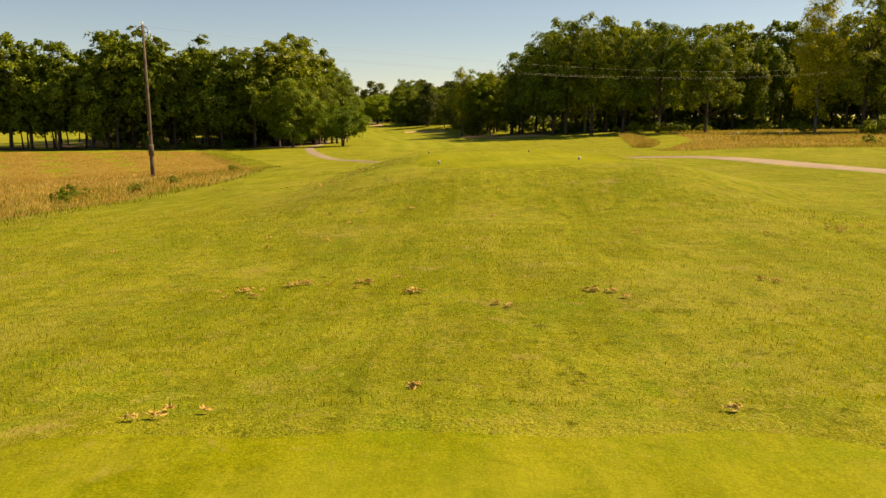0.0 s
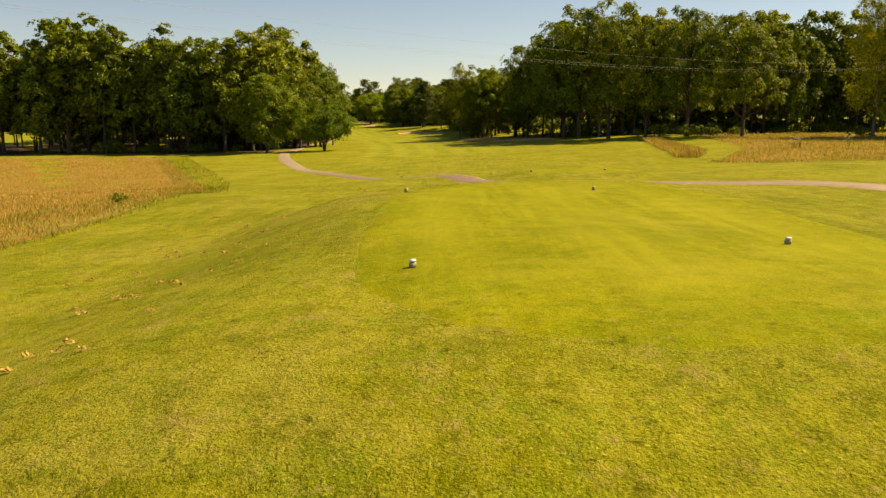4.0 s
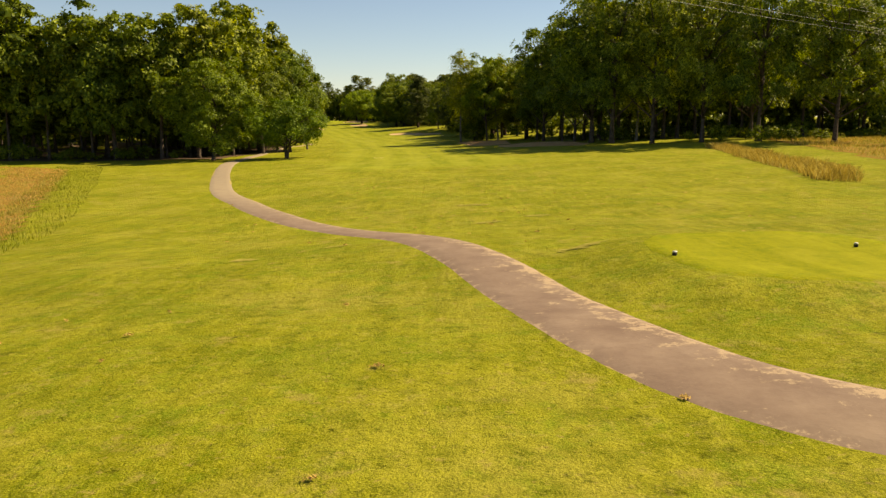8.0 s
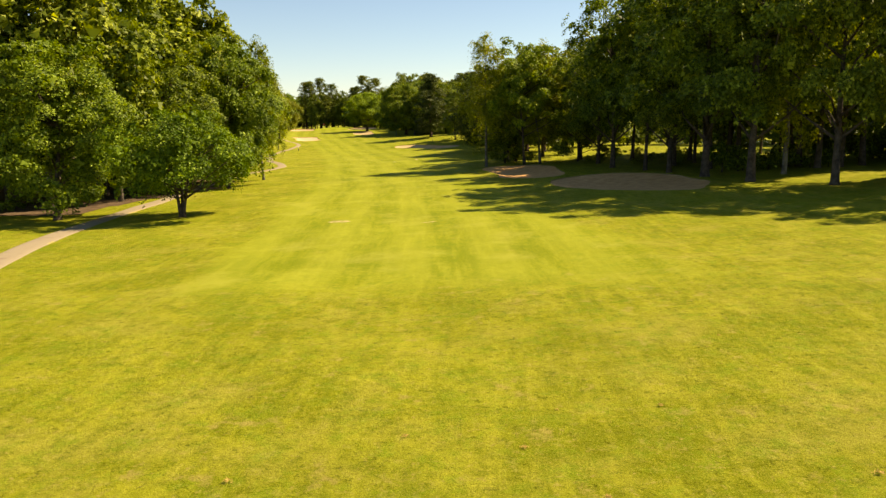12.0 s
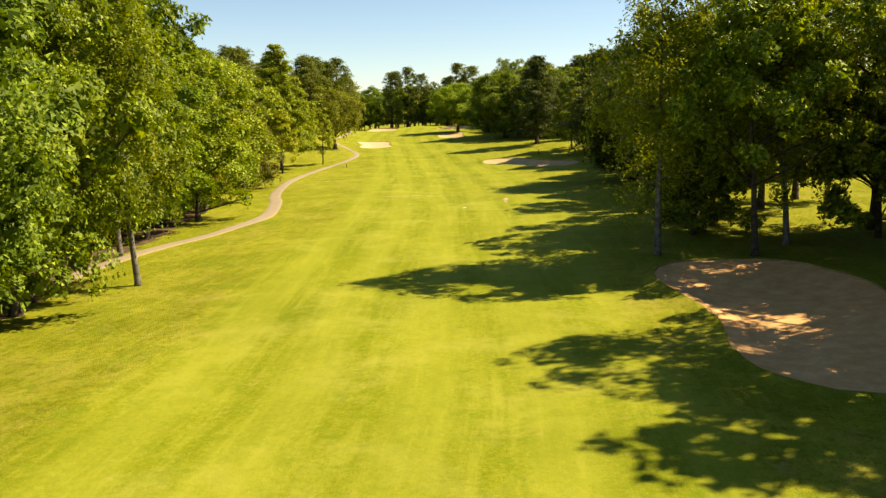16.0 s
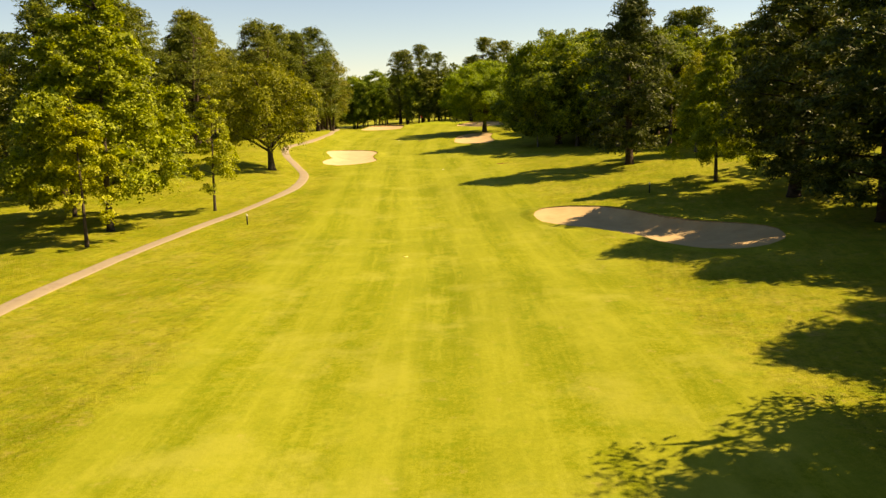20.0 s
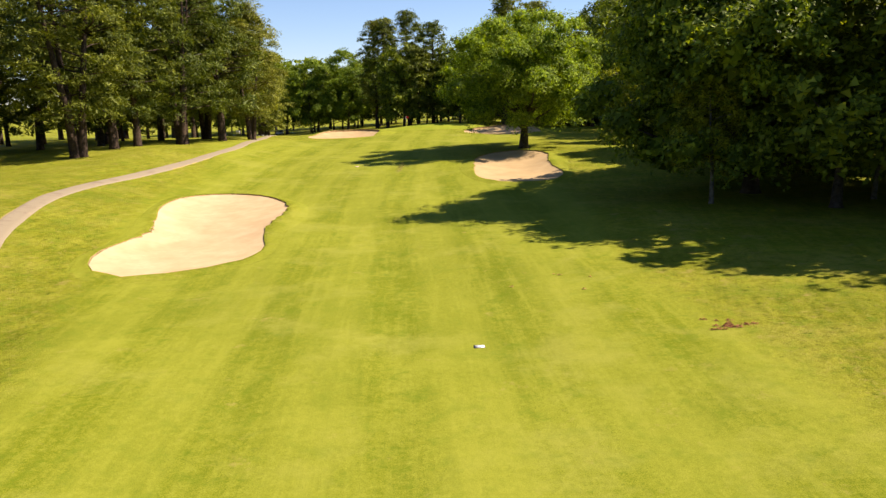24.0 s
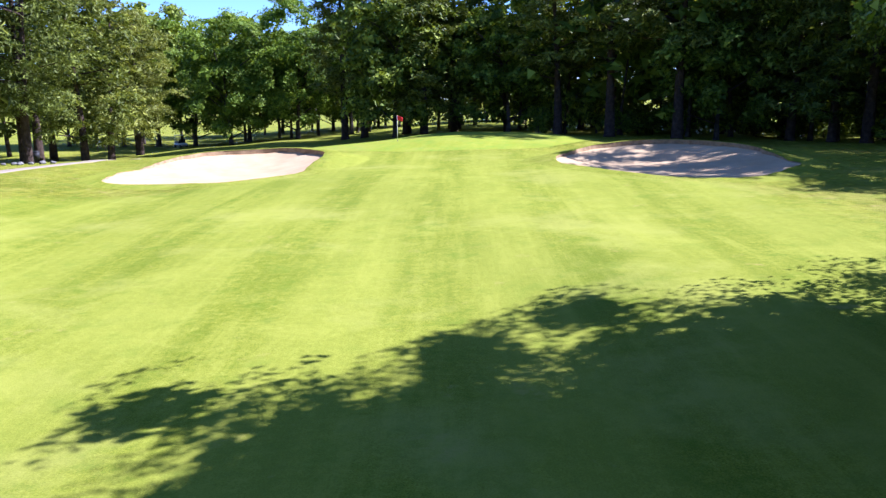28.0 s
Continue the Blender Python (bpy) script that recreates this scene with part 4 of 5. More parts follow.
# along the left of the fairway, beside the path
LEFT_TREES = [
    ("small", -22.3, 172.4, 1.04, 0.98), ("edge_maple", -33.6, 173.6, 0.95, 0.95), ("birch_b", -27.8, 218.8, 0.95, 1.15), ("edge_maple", -28.6, 205.2, 0.94, 1.16),
    ("near_oak", -31.5, 196.0, 0.9, 0.95), ("edge_maple", -31.0, 212.0, 0.95, 1.24), ("low_oak", -34.3, 220.2, 0.9, 1.18), ("birch_a", -35.0, 228.2, 0.95, 1.00),
    ("lime_a", -38.0, 237.0, 0.9, 1.00), ("lime_a", -38.6, 247.4, 0.95, 1.00), ("birch_a", -41.4, 254.5, 0.9, 0.9), ("lime_a", -44.5, 264.0, 1.14, 0.88),
    ("conifer", -48.2, 279.5, 1.2, 1.1), ("conifer", -51.5, 286.5, 1.2, 1.15), ("conifer", -57.0, 292.0, 1.25, 1.1), ("conifer", -53.0, 274.5, 1.2, 1.2),
    ("pine_c", -62.0, 288.0, 1.1, 1.2), ("pine_c", -66.0, 297.0, 1.15, 1.15), ("pine_c", -58.0, 281.0, 1.0, 1.3),
    ("sapling", -53.4, 307.6, 1.05, 1.0), ("lime_b", -56.6, 315.2, 1.12, 1.0), ("sapling", -52.0, 326.0, 1.0, 1.05), ("lime_b", -65.5, 322.0, 0.8, 0.8),
    ("round_oak", -58.6, 354.6, 1.08, 1.05),
]
# the pines on the bank beyond the path
PINE_ROW = [
    ("forked_pine", -80.6, 372.2, 0.9, 1.08), ("old_pine", -82.6, 377.4, 1.0, 1.0), ("old_pine", -86.5, 387.0, 1.0, 1.0), ("pine_a", -91.5, 397.0, 1.0, 1.0),
    ("forked_pine", -84.2, 406.2, 1.05, 1.05), ("old_pine", -85.2, 413.8, 0.95, 1.0), ("pine_a", -84.4, 417.2, 1.0, 1.0), ("forked_pine", -83.0, 424.8, 1.0, 1.05),
    ("pine_a", -87.6, 433.0, 1.0, 1.0), ("old_pine", -82.6, 434.6, 1.0, 1.05), ("pine_d", -81.8, 442.4, 1.0, 1.1), ("forked_pine", -90.0, 444.0, 0.95, 1.0),
    ("pine_d", -86.2, 451.0, 1.0, 1.05), ("pine_d", -97.0, 474.0, 1.05, 1.05), ("pine_e", -101.0, 487.0, 1.0, 1.0), ("pine_e", -105.0, 497.0, 1.0, 1.05), ("pine_d", -109.0, 509.0, 1.0, 1.0),
    ("pine_a", -78.5, 346.0, 1.0, 1.0), ("old_pine", -82.0, 357.0, 1.0, 1.0), ("pine_e", -76.0, 334.0, 1.1, 1.1),
]
# along the right of the fairway
RIGHT_TREES = [
    ("birch_a", 4.3, 225.0, 0.95, 1.03), ("glade_oak", 9.9, 224.0, 0.98, 1.08), ("birch_b", 12.5, 227.4, 1.0, 1.0), ("near_oak", 8.0, 235.0, 0.85, 0.9),
    ("near_oak", 9.4, 236.2, 0.7, 0.95), ("near_oak", 19.3, 232.3, 1.0, 1.05), ("near_oak", 20.4, 210.6, 0.95, 1.25), ("near_oak", 24.6, 198.4, 0.9, 1.15),
    ("oak_c", 23.1, 203.8, 1.0, 1.1), ("near_oak", 20.4, 221.8, 0.85, 1.05), ("near_oak", 28.4, 211.0, 0.95, 1.1), ("oak_c", 31.8, 213.6, 1.0, 1.05), ("oak_b", 25.2, 221.4, 0.9, 1.0), ("oak_d", 18.6, 229.4, 0.8, 0.9), ("oak_d", 7.4, 232.0, 0.6, 0.8),
    # last four: an added second row whose shadows close gaps on the fairway
    ("near_oak", 14.4, 243.5, 0.9, 1.1), ("pine_c", 13.4, 267.0, 1.1, 0.95), ("spreading_pine", 6.2, 275.8, 1.0, 1.0), ("near_oak", 11.6, 256.6, 0.9, 1.1), ("pine_c", 12.6, 290.6, 1.1, 0.95), ("lime_a", 9.0, 253.0, 0.6, 0.75), ("pine_c", 16.5, 263.0, 1.0, 0.95), ("pine_c", 14.5, 281.0, 1.0, 0.95), ("pine_c", 16.0, 296.0, 1.05, 0.95), ("near_oak", 18.5, 249.0, 0.9, 1.05),
]
# further on along the right
RIGHT_FAR_TREES = [
    ("pine_c", 11.5, 304.8, 1.15, 0.92), ("pine_c", 6.4, 311.5, 1.1, 0.95), ("pine_c", 3.0, 322.8, 1.1, 0.95), ("lime_b", -2.2, 331.4, 0.62, 1.05), ("pine_c", -9.9, 347.2, 1.0, 1.05),
    ("birch_b", -1.6, 356.0, 0.8, 0.85), ("near_oak", -3.6, 372.0, 0.95, 0.95), ("birch_b", -11.1, 392.3, 0.8, 0.8),
    # oak_a at (-17.5, 383.8) is added only to extend the shade oak's shadow
    ("oak_a", -18.0, 401.6, 1.1, 0.9), ("shade_oak", -21.0, 390.9, 1.06, 1.0), ("oak_a", -17.5, 383.8, 0.9, 0.86), ("oak_a", -11.0, 378.0, 0.95, 0.95), ("oak_d", -14.0, 399.4, 1.0, 1.0), ("near_oak", -12.6, 407.0, 1.0, 0.95),
    ("oak_d", -16.0, 410.5, 0.9, 0.9), ("near_oak", -8.0, 414.0, 1.0, 1.0), ("oak_d", -6.7, 390.0, 0.9, 0.8), ("crown_oak", -40.2, 428.6, 1.0, 1.0),
    ("shade_oak", -20.6, 416.2, 0.66, 0.95), ("pine_c", -16.5, 423.0, 1.2, 0.9), ("birch_b", -24.2, 386.1, 0.75, 0.85), ("birch_b", -14.3, 387.5, 0.8, 0.9), ("willow", -26.0, 437.4, 1.12, 1.0), ("low_oak", -22.0, 451.0, 1.0, 1.0),
]
# round the green
GREEN_TREES = [
    ("pine_a", -83.0, 513.0, 1.0, 1.05), ("pine_a", -80.0, 511.5, 0.95, 1.1), ("old_pine", -75.5, 515.0, 1.0, 1.12), ("pine_a", -30.5, 488.0, 1.0, 1.0), ("near_oak", -28.0, 479.5, 1.15, 1.2),
    ("near_oak", -25.5, 471.0, 1.15, 1.15), ("near_oak", -20.5, 462.5, 1.1, 1.1), ("pine_e", -35.0, 494.0, 1.1, 1.1), ("lime_a", -103.0, 522.0, 1.05, 1.0),
    ("lime_a", -94.5, 526.0, 1.1, 1.05), ("lime_a", -113.0, 530.0, 1.1, 1.0), ("near_oak", -88.0, 531.0, 1.0, 0.95),
]
SOLO = TEE_SIDE_TREES + LEFT_TREES + PINE_ROW + RIGHT_TREES + RIGHT_FAR_TREES + GREEN_TREES
for key, x, y, s, k in SOLO:
    tree = plant(key, x, y, s, k, 0 if key == "crown_oak" else None)
    if key == "crown_oak":
        tree.scale.y *= 1.42


def grove(name, keys, x0, x1, y0, y1, inside, spacing, seed, tall=1.0):
    """Woodland: one tree about every 'spacing' metres where inside(x, y) allows it."""
    rnd = np.random.RandomState(seed)
    y = y0
    while y < y1:
        x = x0 + rnd.uniform(0, spacing)
        while x < x1:
            px, py = x + rnd.uniform(-0.35, 0.35) * spacing, y + rnd.uniform(-0.35, 0.35) * spacing
            depth = inside(px, py)
            if depth > 16 and rnd.rand() < 0.55:
                depth = 0
            if depth > 0 and all((px - s[1]) ** 2 + (py - s[2]) ** 2 > 8 for s in SOLO):
                pool = keys[0] if depth < 7.5 else keys[1]
                plant(pool[rnd.randint(len(pool))], px, py, rnd.uniform(0.95, 1.18), (tall(px) if callable(tall) else tall) * rnd.uniform(0.92, 1.04) * (1.0 if pool is keys[0] else 0.86), rnd.uniform(0, 360), group=name)
            x += spacing
        y += spacing


def left_of(points):
    t = np.array(points, float)
    return lambda x, y: float(np.interp(y, t[:, 0], t[:, 1])) - x


# left wood, its front facing the tees, then along the path
edge_l = left_of([(170, -36), (178, -34.5), (200, -34), (215, -36), (230, -40), (250, -45), (270, -55), (285, -64), (300, -70)])
front_l = lambda x: 176 + 0.12 * max(0.0, -40 - x) - 0.18 * max(0.0, -65 - x)
grove("left wood", (["oak_a", "oak_b", "oak_c", "oak_d", "oak_b"], ["thin_oak"]), -125, -30, 168, 292, lambda x, y: min(edge_l(x, y), y - front_l(x)), 6.4, 21, 1.12)
# right wood
edge_r = left_of([(185, -52), (192, -40), (196, -30), (206, -27.5), (214, -31), (226, -33), (240, -31), (252, -25), (270, -18), (300, -14)])
front_r = lambda x: 193 + 0.15 * max(0.0, x - 45)
open_right = lambda x, y: 236 < y < 296 and x < 62
grove("right wood", (["oak_a", "oak_b", "oak_c", "oak_b"], ["thin_oak"]), 6, 150, 186, 300, lambda x, y: -1 if open_right(x, y) else min(edge_r(-x, y), y - front_r(x)), 6.6, 22, lambda x: float(np.interp(x, (14, 30, 48, 60), (0.84, 1.04, 1.17, 1.2))))
# right side further on, behind the single trees
edge_m = left_of([(300, -14), (330, -10), (352, -6), (372, -2), (384, 3), (400, 8), (420, 12), (440, 14), (470, 22)])
grove("right wood", (["pine_e", "oak_d", "pine_b", "oak_a"], ["thin_oak", "thin_pine"]), -26, 44, 304, 470, lambda x, y: edge_m(-x, y) if y > 372 or (x * 7.31 + y * 3.77) % 1 < 0.5 else -1, 8.2, 23, 0.95)
# back wood behind the green, and far pines along the left
grove("back wood", (["pine_a", "pine_b", "pine_e", "oak_d"], ["thin_pine", "thin_oak"]), -76, 20, 490, 545, lambda x, y: y - 500 + 0.35 * (x + 65), 6.0, 24, 1.0)
grove("back wood", (["oak_a", "oak_d", "lime_a"], ["thin_oak"]), -140, -84, 524, 562, lambda x, y: y - 526, 7.5, 25, 1.08)
grove("back wood", (["oak_d", "lime_a"], ["thin_oak"]), -118, -62, 560, 590, lambda x, y: y - 562, 8.0, 27, 1.0)
edge_p = left_of([(325, -84), (360, -90), (400, -96), (430, -95), (450, -97), (480, -107), (520, -116)])
grove("pine wood", (["pine_a", "pine_e", "pine_b"], ["thin_pine"]), -150, -80, 318, 512, lambda x, y: min(edge_p(x, y), 26 - edge_p(x, y)), 9.0, 26, 1.0)


def deep_wood(name, key, label):
    """The inner trees of the woods, joined: only their outlines show between the front ones."""
    args, more, _ = KINDS[key]
    tree = make_tree(*args, **more)
    spots = [np.array(m) for m in DEEP[key]]
    for child in list(tree.children):
        me = child.data
        co = np.empty(len(me.vertices) * 3)
        me.vertices.foreach_get("co", co)
        co = np.c_[co.reshape(-1, 3), np.ones(len(me.vertices))]
        sizes = np.empty(len(me.polygons), int)
        me.polygons.foreach_get("loop_total", sizes)
        idx = np.empty(len(me.loops), int)
        me.loops.foreach_get("vertex_index", idx)
        big = bpy.data.meshes.new(name)
        k = len(spots)
        big.vertices.add(len(co) * k)
        big.vertices.foreach_set("co", np.concatenate([(co @ m.T)[:, :3] for m in spots]).reshape(-1))
        big.loops.add(len(idx) * k)
        big.loops.foreach_set("vertex_index", np.concatenate([idx + i * len(co) for i in range(k)]))
        big.polygons.add(len(sizes) * k)
        big.polygons.foreach_set("loop_start", np.r_[0, np.cumsum(np.tile(sizes, k))[:-1]])
        big.materials.append(me.materials[0])
        big.update(calc_edges=True)
        tagged(new("deep_" + child.name.split(".")[0] + "s", big), label, "woodland", kind="stuff")
        bpy.data.objects.remove(child)
    bpy.data.objects.remove(tree)


deep_wood("deep_oaks", "thin_oak", "crowded inner trees of the broadleaf wood")
deep_wood("deep_pines", "thin_pine", "crowded inner trees of the pine wood")


# ---- tall grass fields beside the tees ----
def inside_poly(poly, x, y):
    p = np.array(poly, float)
    hit = np.zeros(np.shape(x), bool)
    for (ax, ay), (bx, by) in zip(p, np.roll(p, -1, 0)):
        cross = ((ay > y) != (by > y)) & (x < (bx - ax) * (y - ay) / (by - ay + 1e-12) + ax)
        hit ^= cross
    return hit


def field_ground(name, poly, mat, lift, label, category, cell=1.2):
    p = np.array(poly, float)
    xs, ys = np.arange(p[:, 0].min(), p[:, 0].max() + cell, cell), np.arange(p[:, 1].min(), p[:, 1].max() + cell, cell)
    yy, xx = np.meshgrid(ys, xs, indexing="ij")
    keep = inside_poly(poly, xx[:-1, :-1] + cell / 2, yy[:-1, :-1] + cell / 2).reshape(-1)
    faces = [f for f, k in zip(grid_faces(*xx.shape), keep) if k]
    ob = new(name, mesh_from(name, np.stack([xx, yy, land(xx, yy) + lift], -1).reshape(-1, 3), faces, mat))
    return tagged(ob, label, category, kind="structure")


def blades(name, poly, count, tall, wide, mat, seed, label, gap=None):
    """Upright tapering blades and seed heads, scattered over a field."""
    rnd = np.random.RandomState(seed)
    p = np.array(poly, float)
    x, y = rnd.uniform(p[:, 0].min(), p[:, 0].max(), count * 3), rnd.uniform(p[:, 1].min(), p[:, 1].max(), count * 3)
    clump = np.sin(x * 0.9 + 2 * np.sin(y * 0.35)) * np.sin(y * 0.8 + x * 0.21)
    keep = inside_poly(poly, x, y) & (clump + rnd.uniform(-1, 1.2, len(x)) > -0.45)
    if gap is not None:
        keep &= ~gap(x, y)
    x, y = x[keep][:count], y[keep][:count]
    n = len(x)
    h = tall * rnd.uniform(0.55, 1.25, n) * (1 + 0.25 * np.sin(x * 0.5) * np.sin(y * 0.4))
    a, w = rnd.uniform(0, math.pi, n), wide * rnd.uniform(0.6, 1.3, n)
    lx, ly = rnd.normal(0, 0.45, n) * h, rnd.normal(0, 0.45, n) * h
    z = land(x, y)
    dx, dy = np.cos(a) * w / 2, np.sin(a) * w / 2
    v = np.stack([np.stack([x - dx, y - dy, z - 0.03], -1), np.stack([x + dx, y + dy, z - 0.03], -1),
                  np.stack([x + lx + dx * 0.55, y + ly + dy * 0.55, z + h], -1), np.stack([x + lx - dx * 0.25, y + ly - dy * 0.25, z + h * 1.06], -1)], 1).reshape(-1, 3)
    me = bpy.data.meshes.new(name)
    me.vertices.add(4 * n)
    me.vertices.foreach_set("co", v.reshape(-1))
    me.loops.add(4 * n)
    me.loops.foreach_set("vertex_index", np.arange(4 * n))
    me.polygons.add(n)
    me.polygons.foreach_set("loop_start", np.arange(0, 4 * n, 4))
    me.materials.append(mat)
    me.update(calc_edges=True)
    return tagged(new(name, me), label, "tall grass", kind="stuff")


LEFT_FIELD = [(-14.5, 22), (-13.8, 44), (-13.2, 50), (-13.2, 60), (-15.2, 78), (-22.8, 101), (-27.6, 111), (-34, 126), (-48, 158), (-62, 163), (-110, 158), (-110, 22)]
RIGHT_FIELD = [(28.5, 102), (37, 97), (44, 90), (80, 78), (140, 82), (140, 192), (96, 192), (58, 183), (50, 178), (42, 138), (40, 124), (33, 110)]
RIGHT_STRIP = [(27.2, 111), (29.0, 108.5), (31.2, 112), (36.0, 142), (37.0, 156), (34.5, 157), (32.6, 142)]
ditch = lambda x, y: (np.abs(y - 111.5 - 0.04 * (x + 40)) < 1.6)
field_ground("tall_grass_ground_left", LEFT_FIELD, LONG_GRASS, 0.012, "reddish-brown unmown grass field", "tall grass")
field_ground("tall_grass_ground_right", RIGHT_FIELD, LONG_GRASS, 0.012, "reddish-brown unmown grass field", "tall grass")
blades("tall_grass_left", LEFT_FIELD, 120000, 0.2, 0.03, BLADE, 31, "rusty brown seeding grass and sorrel", ditch)
blades("tall_grass_right", RIGHT_FIELD, 80000, 0.3, 0.04, BLADE, 32, "rusty brown seeding grass and sorrel")
blades("tall_grass_strip", RIGHT_STRIP, 12000, 0.5, 0.04, BLADE, 33, "narrow strip of tall purplish-brown grass")
blades("green_stems_left", LEFT_FIELD, 26000, 0.2, 0.035, GREEN_BLADE, 38, "green stems among the seeding grass", ditch)
blades("green_stems_right", RIGHT_FIELD, 26000, 0.3, 0.045, GREEN_BLADE, 39, "green stems among the seeding grass")
EDGE_L = [(-12.6, 18), (-12.3, 50), (-12.2, 60), (-13.8, 79), (-20.4, 102), (-25.6, 115), (-32, 131), (-46, 164), (-52, 163), (-37, 128), (-27.6, 106), (-19.5, 80), (-18.5, 60), (-26, 30), (-26, 18)]
blades("green_grass_left", EDGE_L, 42000, 0.17, 0.03, GREEN_BLADE, 34, "green and straw-coloured grass along the field edge")
EDGE_R = [(27.6, 101.4), (37, 96.2), (44, 89.2), (80, 77), (80, 80), (45, 93), (38, 99), (29, 103.4)]
blades("green_grass_right", EDGE_R, 12000, 0.24, 0.04, GREEN_BLADE, 35, "green tussocks along the field edge")

TUSSOCKS = [(-11.5, 9.6), (12.5, 9.6), (14, 24), (12, 27), (-2, 30), (-13, 32), (-13, 24)]
blades("tussocky_turf", TUSSOCKS, 70000, 0.03, 0.010, TURF_BLADE, 36, "coarse yellow-green blades of the uneven rough")

def rim_grass(index, count, seed, label):
    """Longer blades on the collar of one bunker."""
    c, t, rr, *_ = DISHES[index]
    ring = [(c[0] + (r + 1.5) * math.cos(a), c[1] + (r + 1.5) * math.sin(a)) for a, r in zip(t, rr)]

    def sand(x, y):
        d, a = np.hypot(x - c[0], y - c[1]), np.arctan2(y - c[1], x - c[0])
        return d < np.interp(a, np.r_[t, math.pi], np.r_[rr, rr[0]]) + 0.16

    return blades("bunker_fringe", ring, count * 2, 0.045, 0.013, FRINGE_BLADE, seed, label, sand)


for index, count in ((2, 9000), (3, 14000), (4, 12000), (5, 7000), (6, 7000)):
    rim_grass(index, count, 50 + index, "coarse green and straw-coloured grass round a bunker")

# ---- woodland floor and undergrowth ----
WOOD_FLOOR = [(-33.5, 177), (-33.2, 190), (-29.5, 200), (-31, 212), (-34, 222), (-37.5, 240), (-42, 256), (-50, 270), (-62, 290), (-122, 290), (-122, 172), (-70, 176)]
field_ground("wood_floor", WOOD_FLOOR, LITTER, 0.016, "brown leaf litter under the trees", "leaf litter", 0.9)
rnd = np.random.RandomState(77)
UNDER = [((17, 34), (214, 234), 16, 0.7), ((6, 12), (230, 240), 7, 0.6), ((-44, -41.5), (222, 258), 14, 0.8), ((36, 58), (163, 176), 12, 0.8), ((26, 60), (192, 199), 16, 1.0), ((60, 110), (192, 205), 16, 1.3), ((-80, -36), (178, 186), 16, 0.9), ((-60, 5), (500, 507), 34, 1.4), ((-62, 8), (512, 526), 44, 2.2), ((36, 84), (206, 216), 24, 1.5), ((18, 100), (264, 276), 36, 2.3), ((-120, -52), (236, 252), 30, 2.2), ((62, 120), (222, 236), 20, 2.0), ((-30, -20), (452, 492), 12, 1.5), ((-24, -6), (418, 436), 12, 1.3), ((-31, -19), (430, 436), 9, 1.0), ((66, 100), (138, 152), 12, 1.2)]
for (x0, x1), (y0, y1), count, size in UNDER:
    for _ in range(count):
        plant("bush", rnd.uniform(x0, x1), rnd.uniform(y0, y1), size * rnd.uniform(0.6, 1.3), rnd.uniform(0.7, 1.2), rnd.uniform(0, 360), group="undergrowth")
for x, y, s in [(-17, 40, 0.3), (-16.2, 47, 0.25), (-18.5, 44, 0.35), (-15.8, 52, 0.25), (-20.5, 38, 0.4), (-16, 66, 0.28), (52, 96, 0.55), (57, 92, 0.6)]:
    plant("bush", x, y, s, 0.9, group="bushes in the tall grass", label="small green bush in the tall grass")


# ---- small things ----
def solid(build):
    bm = bmesh.new()
    build(bm)
    me = bpy.data.meshes.new("piece")
    bm.to_mesh(me)
    bm.free()
    return me


def piece(name, bm_build, mat, parent, at=(0, 0, 0), label="", turn=(0, 0, 0)):
    me = solid(bm_build)
    me.name = name
    me.materials.append(mat)
    me.polygons.foreach_set("use_smooth", [True] * len(me.polygons))
    ob = part(name, me, parent, label)
    ob.location = at
    ob.rotation_euler = [radians(v) for v in turn]
    return ob


def block(sx, sy, sz, edge=0.01):
    def build(bm):
        bmesh.ops.create_cube(bm, size=1.0, matrix=Matrix.Translation((0, 0, sz / 2)) @ Matrix.Diagonal((sx, sy, sz, 1)))
        bmesh.ops.bevel(bm, geom=bm.edges[:], offset=edge, segments=2, affect="EDGES")
    return build


def rod(r0, r1, h, sides=12, edge=0.0):
    def build(bm):
        bmesh.ops.create_cone(bm, cap_ends=True, segments=sides, radius1=r0, radius2=r1, depth=h, matrix=Matrix.Translation((0, 0, h / 2)))
        if edge:
            bmesh.ops.bevel(bm, geom=[e for e in bm.edges if abs(e.verts[0].co.z - e.verts[1].co.z) < 1e-5], offset=edge, segments=2, affect="EDGES")
    return build


def thing(name, x, y, label, category, group="", turn=0.0, z=None):
    ob = tagged(new(name), label, category, group)
    ob.matrix_basis = pose(x, y, high(x, y) if z is None else z, 0, 0, turn)
    return ob


# power line
pole = thing("utility_pole", -20.9, 61.5, "tall leaning weathered wooden power pole in the tall grass", "utility pole", turn=20)
v, f = tube([(0, 0, -0.3), (0, 0, 1), (0.02, 0, 5), (0, 0, 11.3)], [0.17, 0.155, 0.13, 0.095], 12)
part("pole", mesh_from("pole", v, f, WOOD), pole)
for s in (-1, 1):
    v, f = tube([(0, 0, 11.2), (0.25 * s, 0, 11.15), (0.5 * s, 0, 10.75), (0.58 * s, 0, 10.3)], [0.05, 0.05, 0.045, 0.035], 8)
    part("arm", mesh_from("arm", v, f, STEEL), pole, "drooping steel arm")
for dx, dz in ((-0.58, 10.3), (0.58, 10.3), (0, 11.35)):
    piece("insulator", rod(0.07, 0.045, 0.28, 10, 0.015), WHITE, pole, (dx, 0, dz - 0.1), "glass insulator")
piece("climbing_guard", rod(0.2, 0.19, 0.9, 12), WOOD, pole, (0, 0, 1.6), "rough band round the pole")
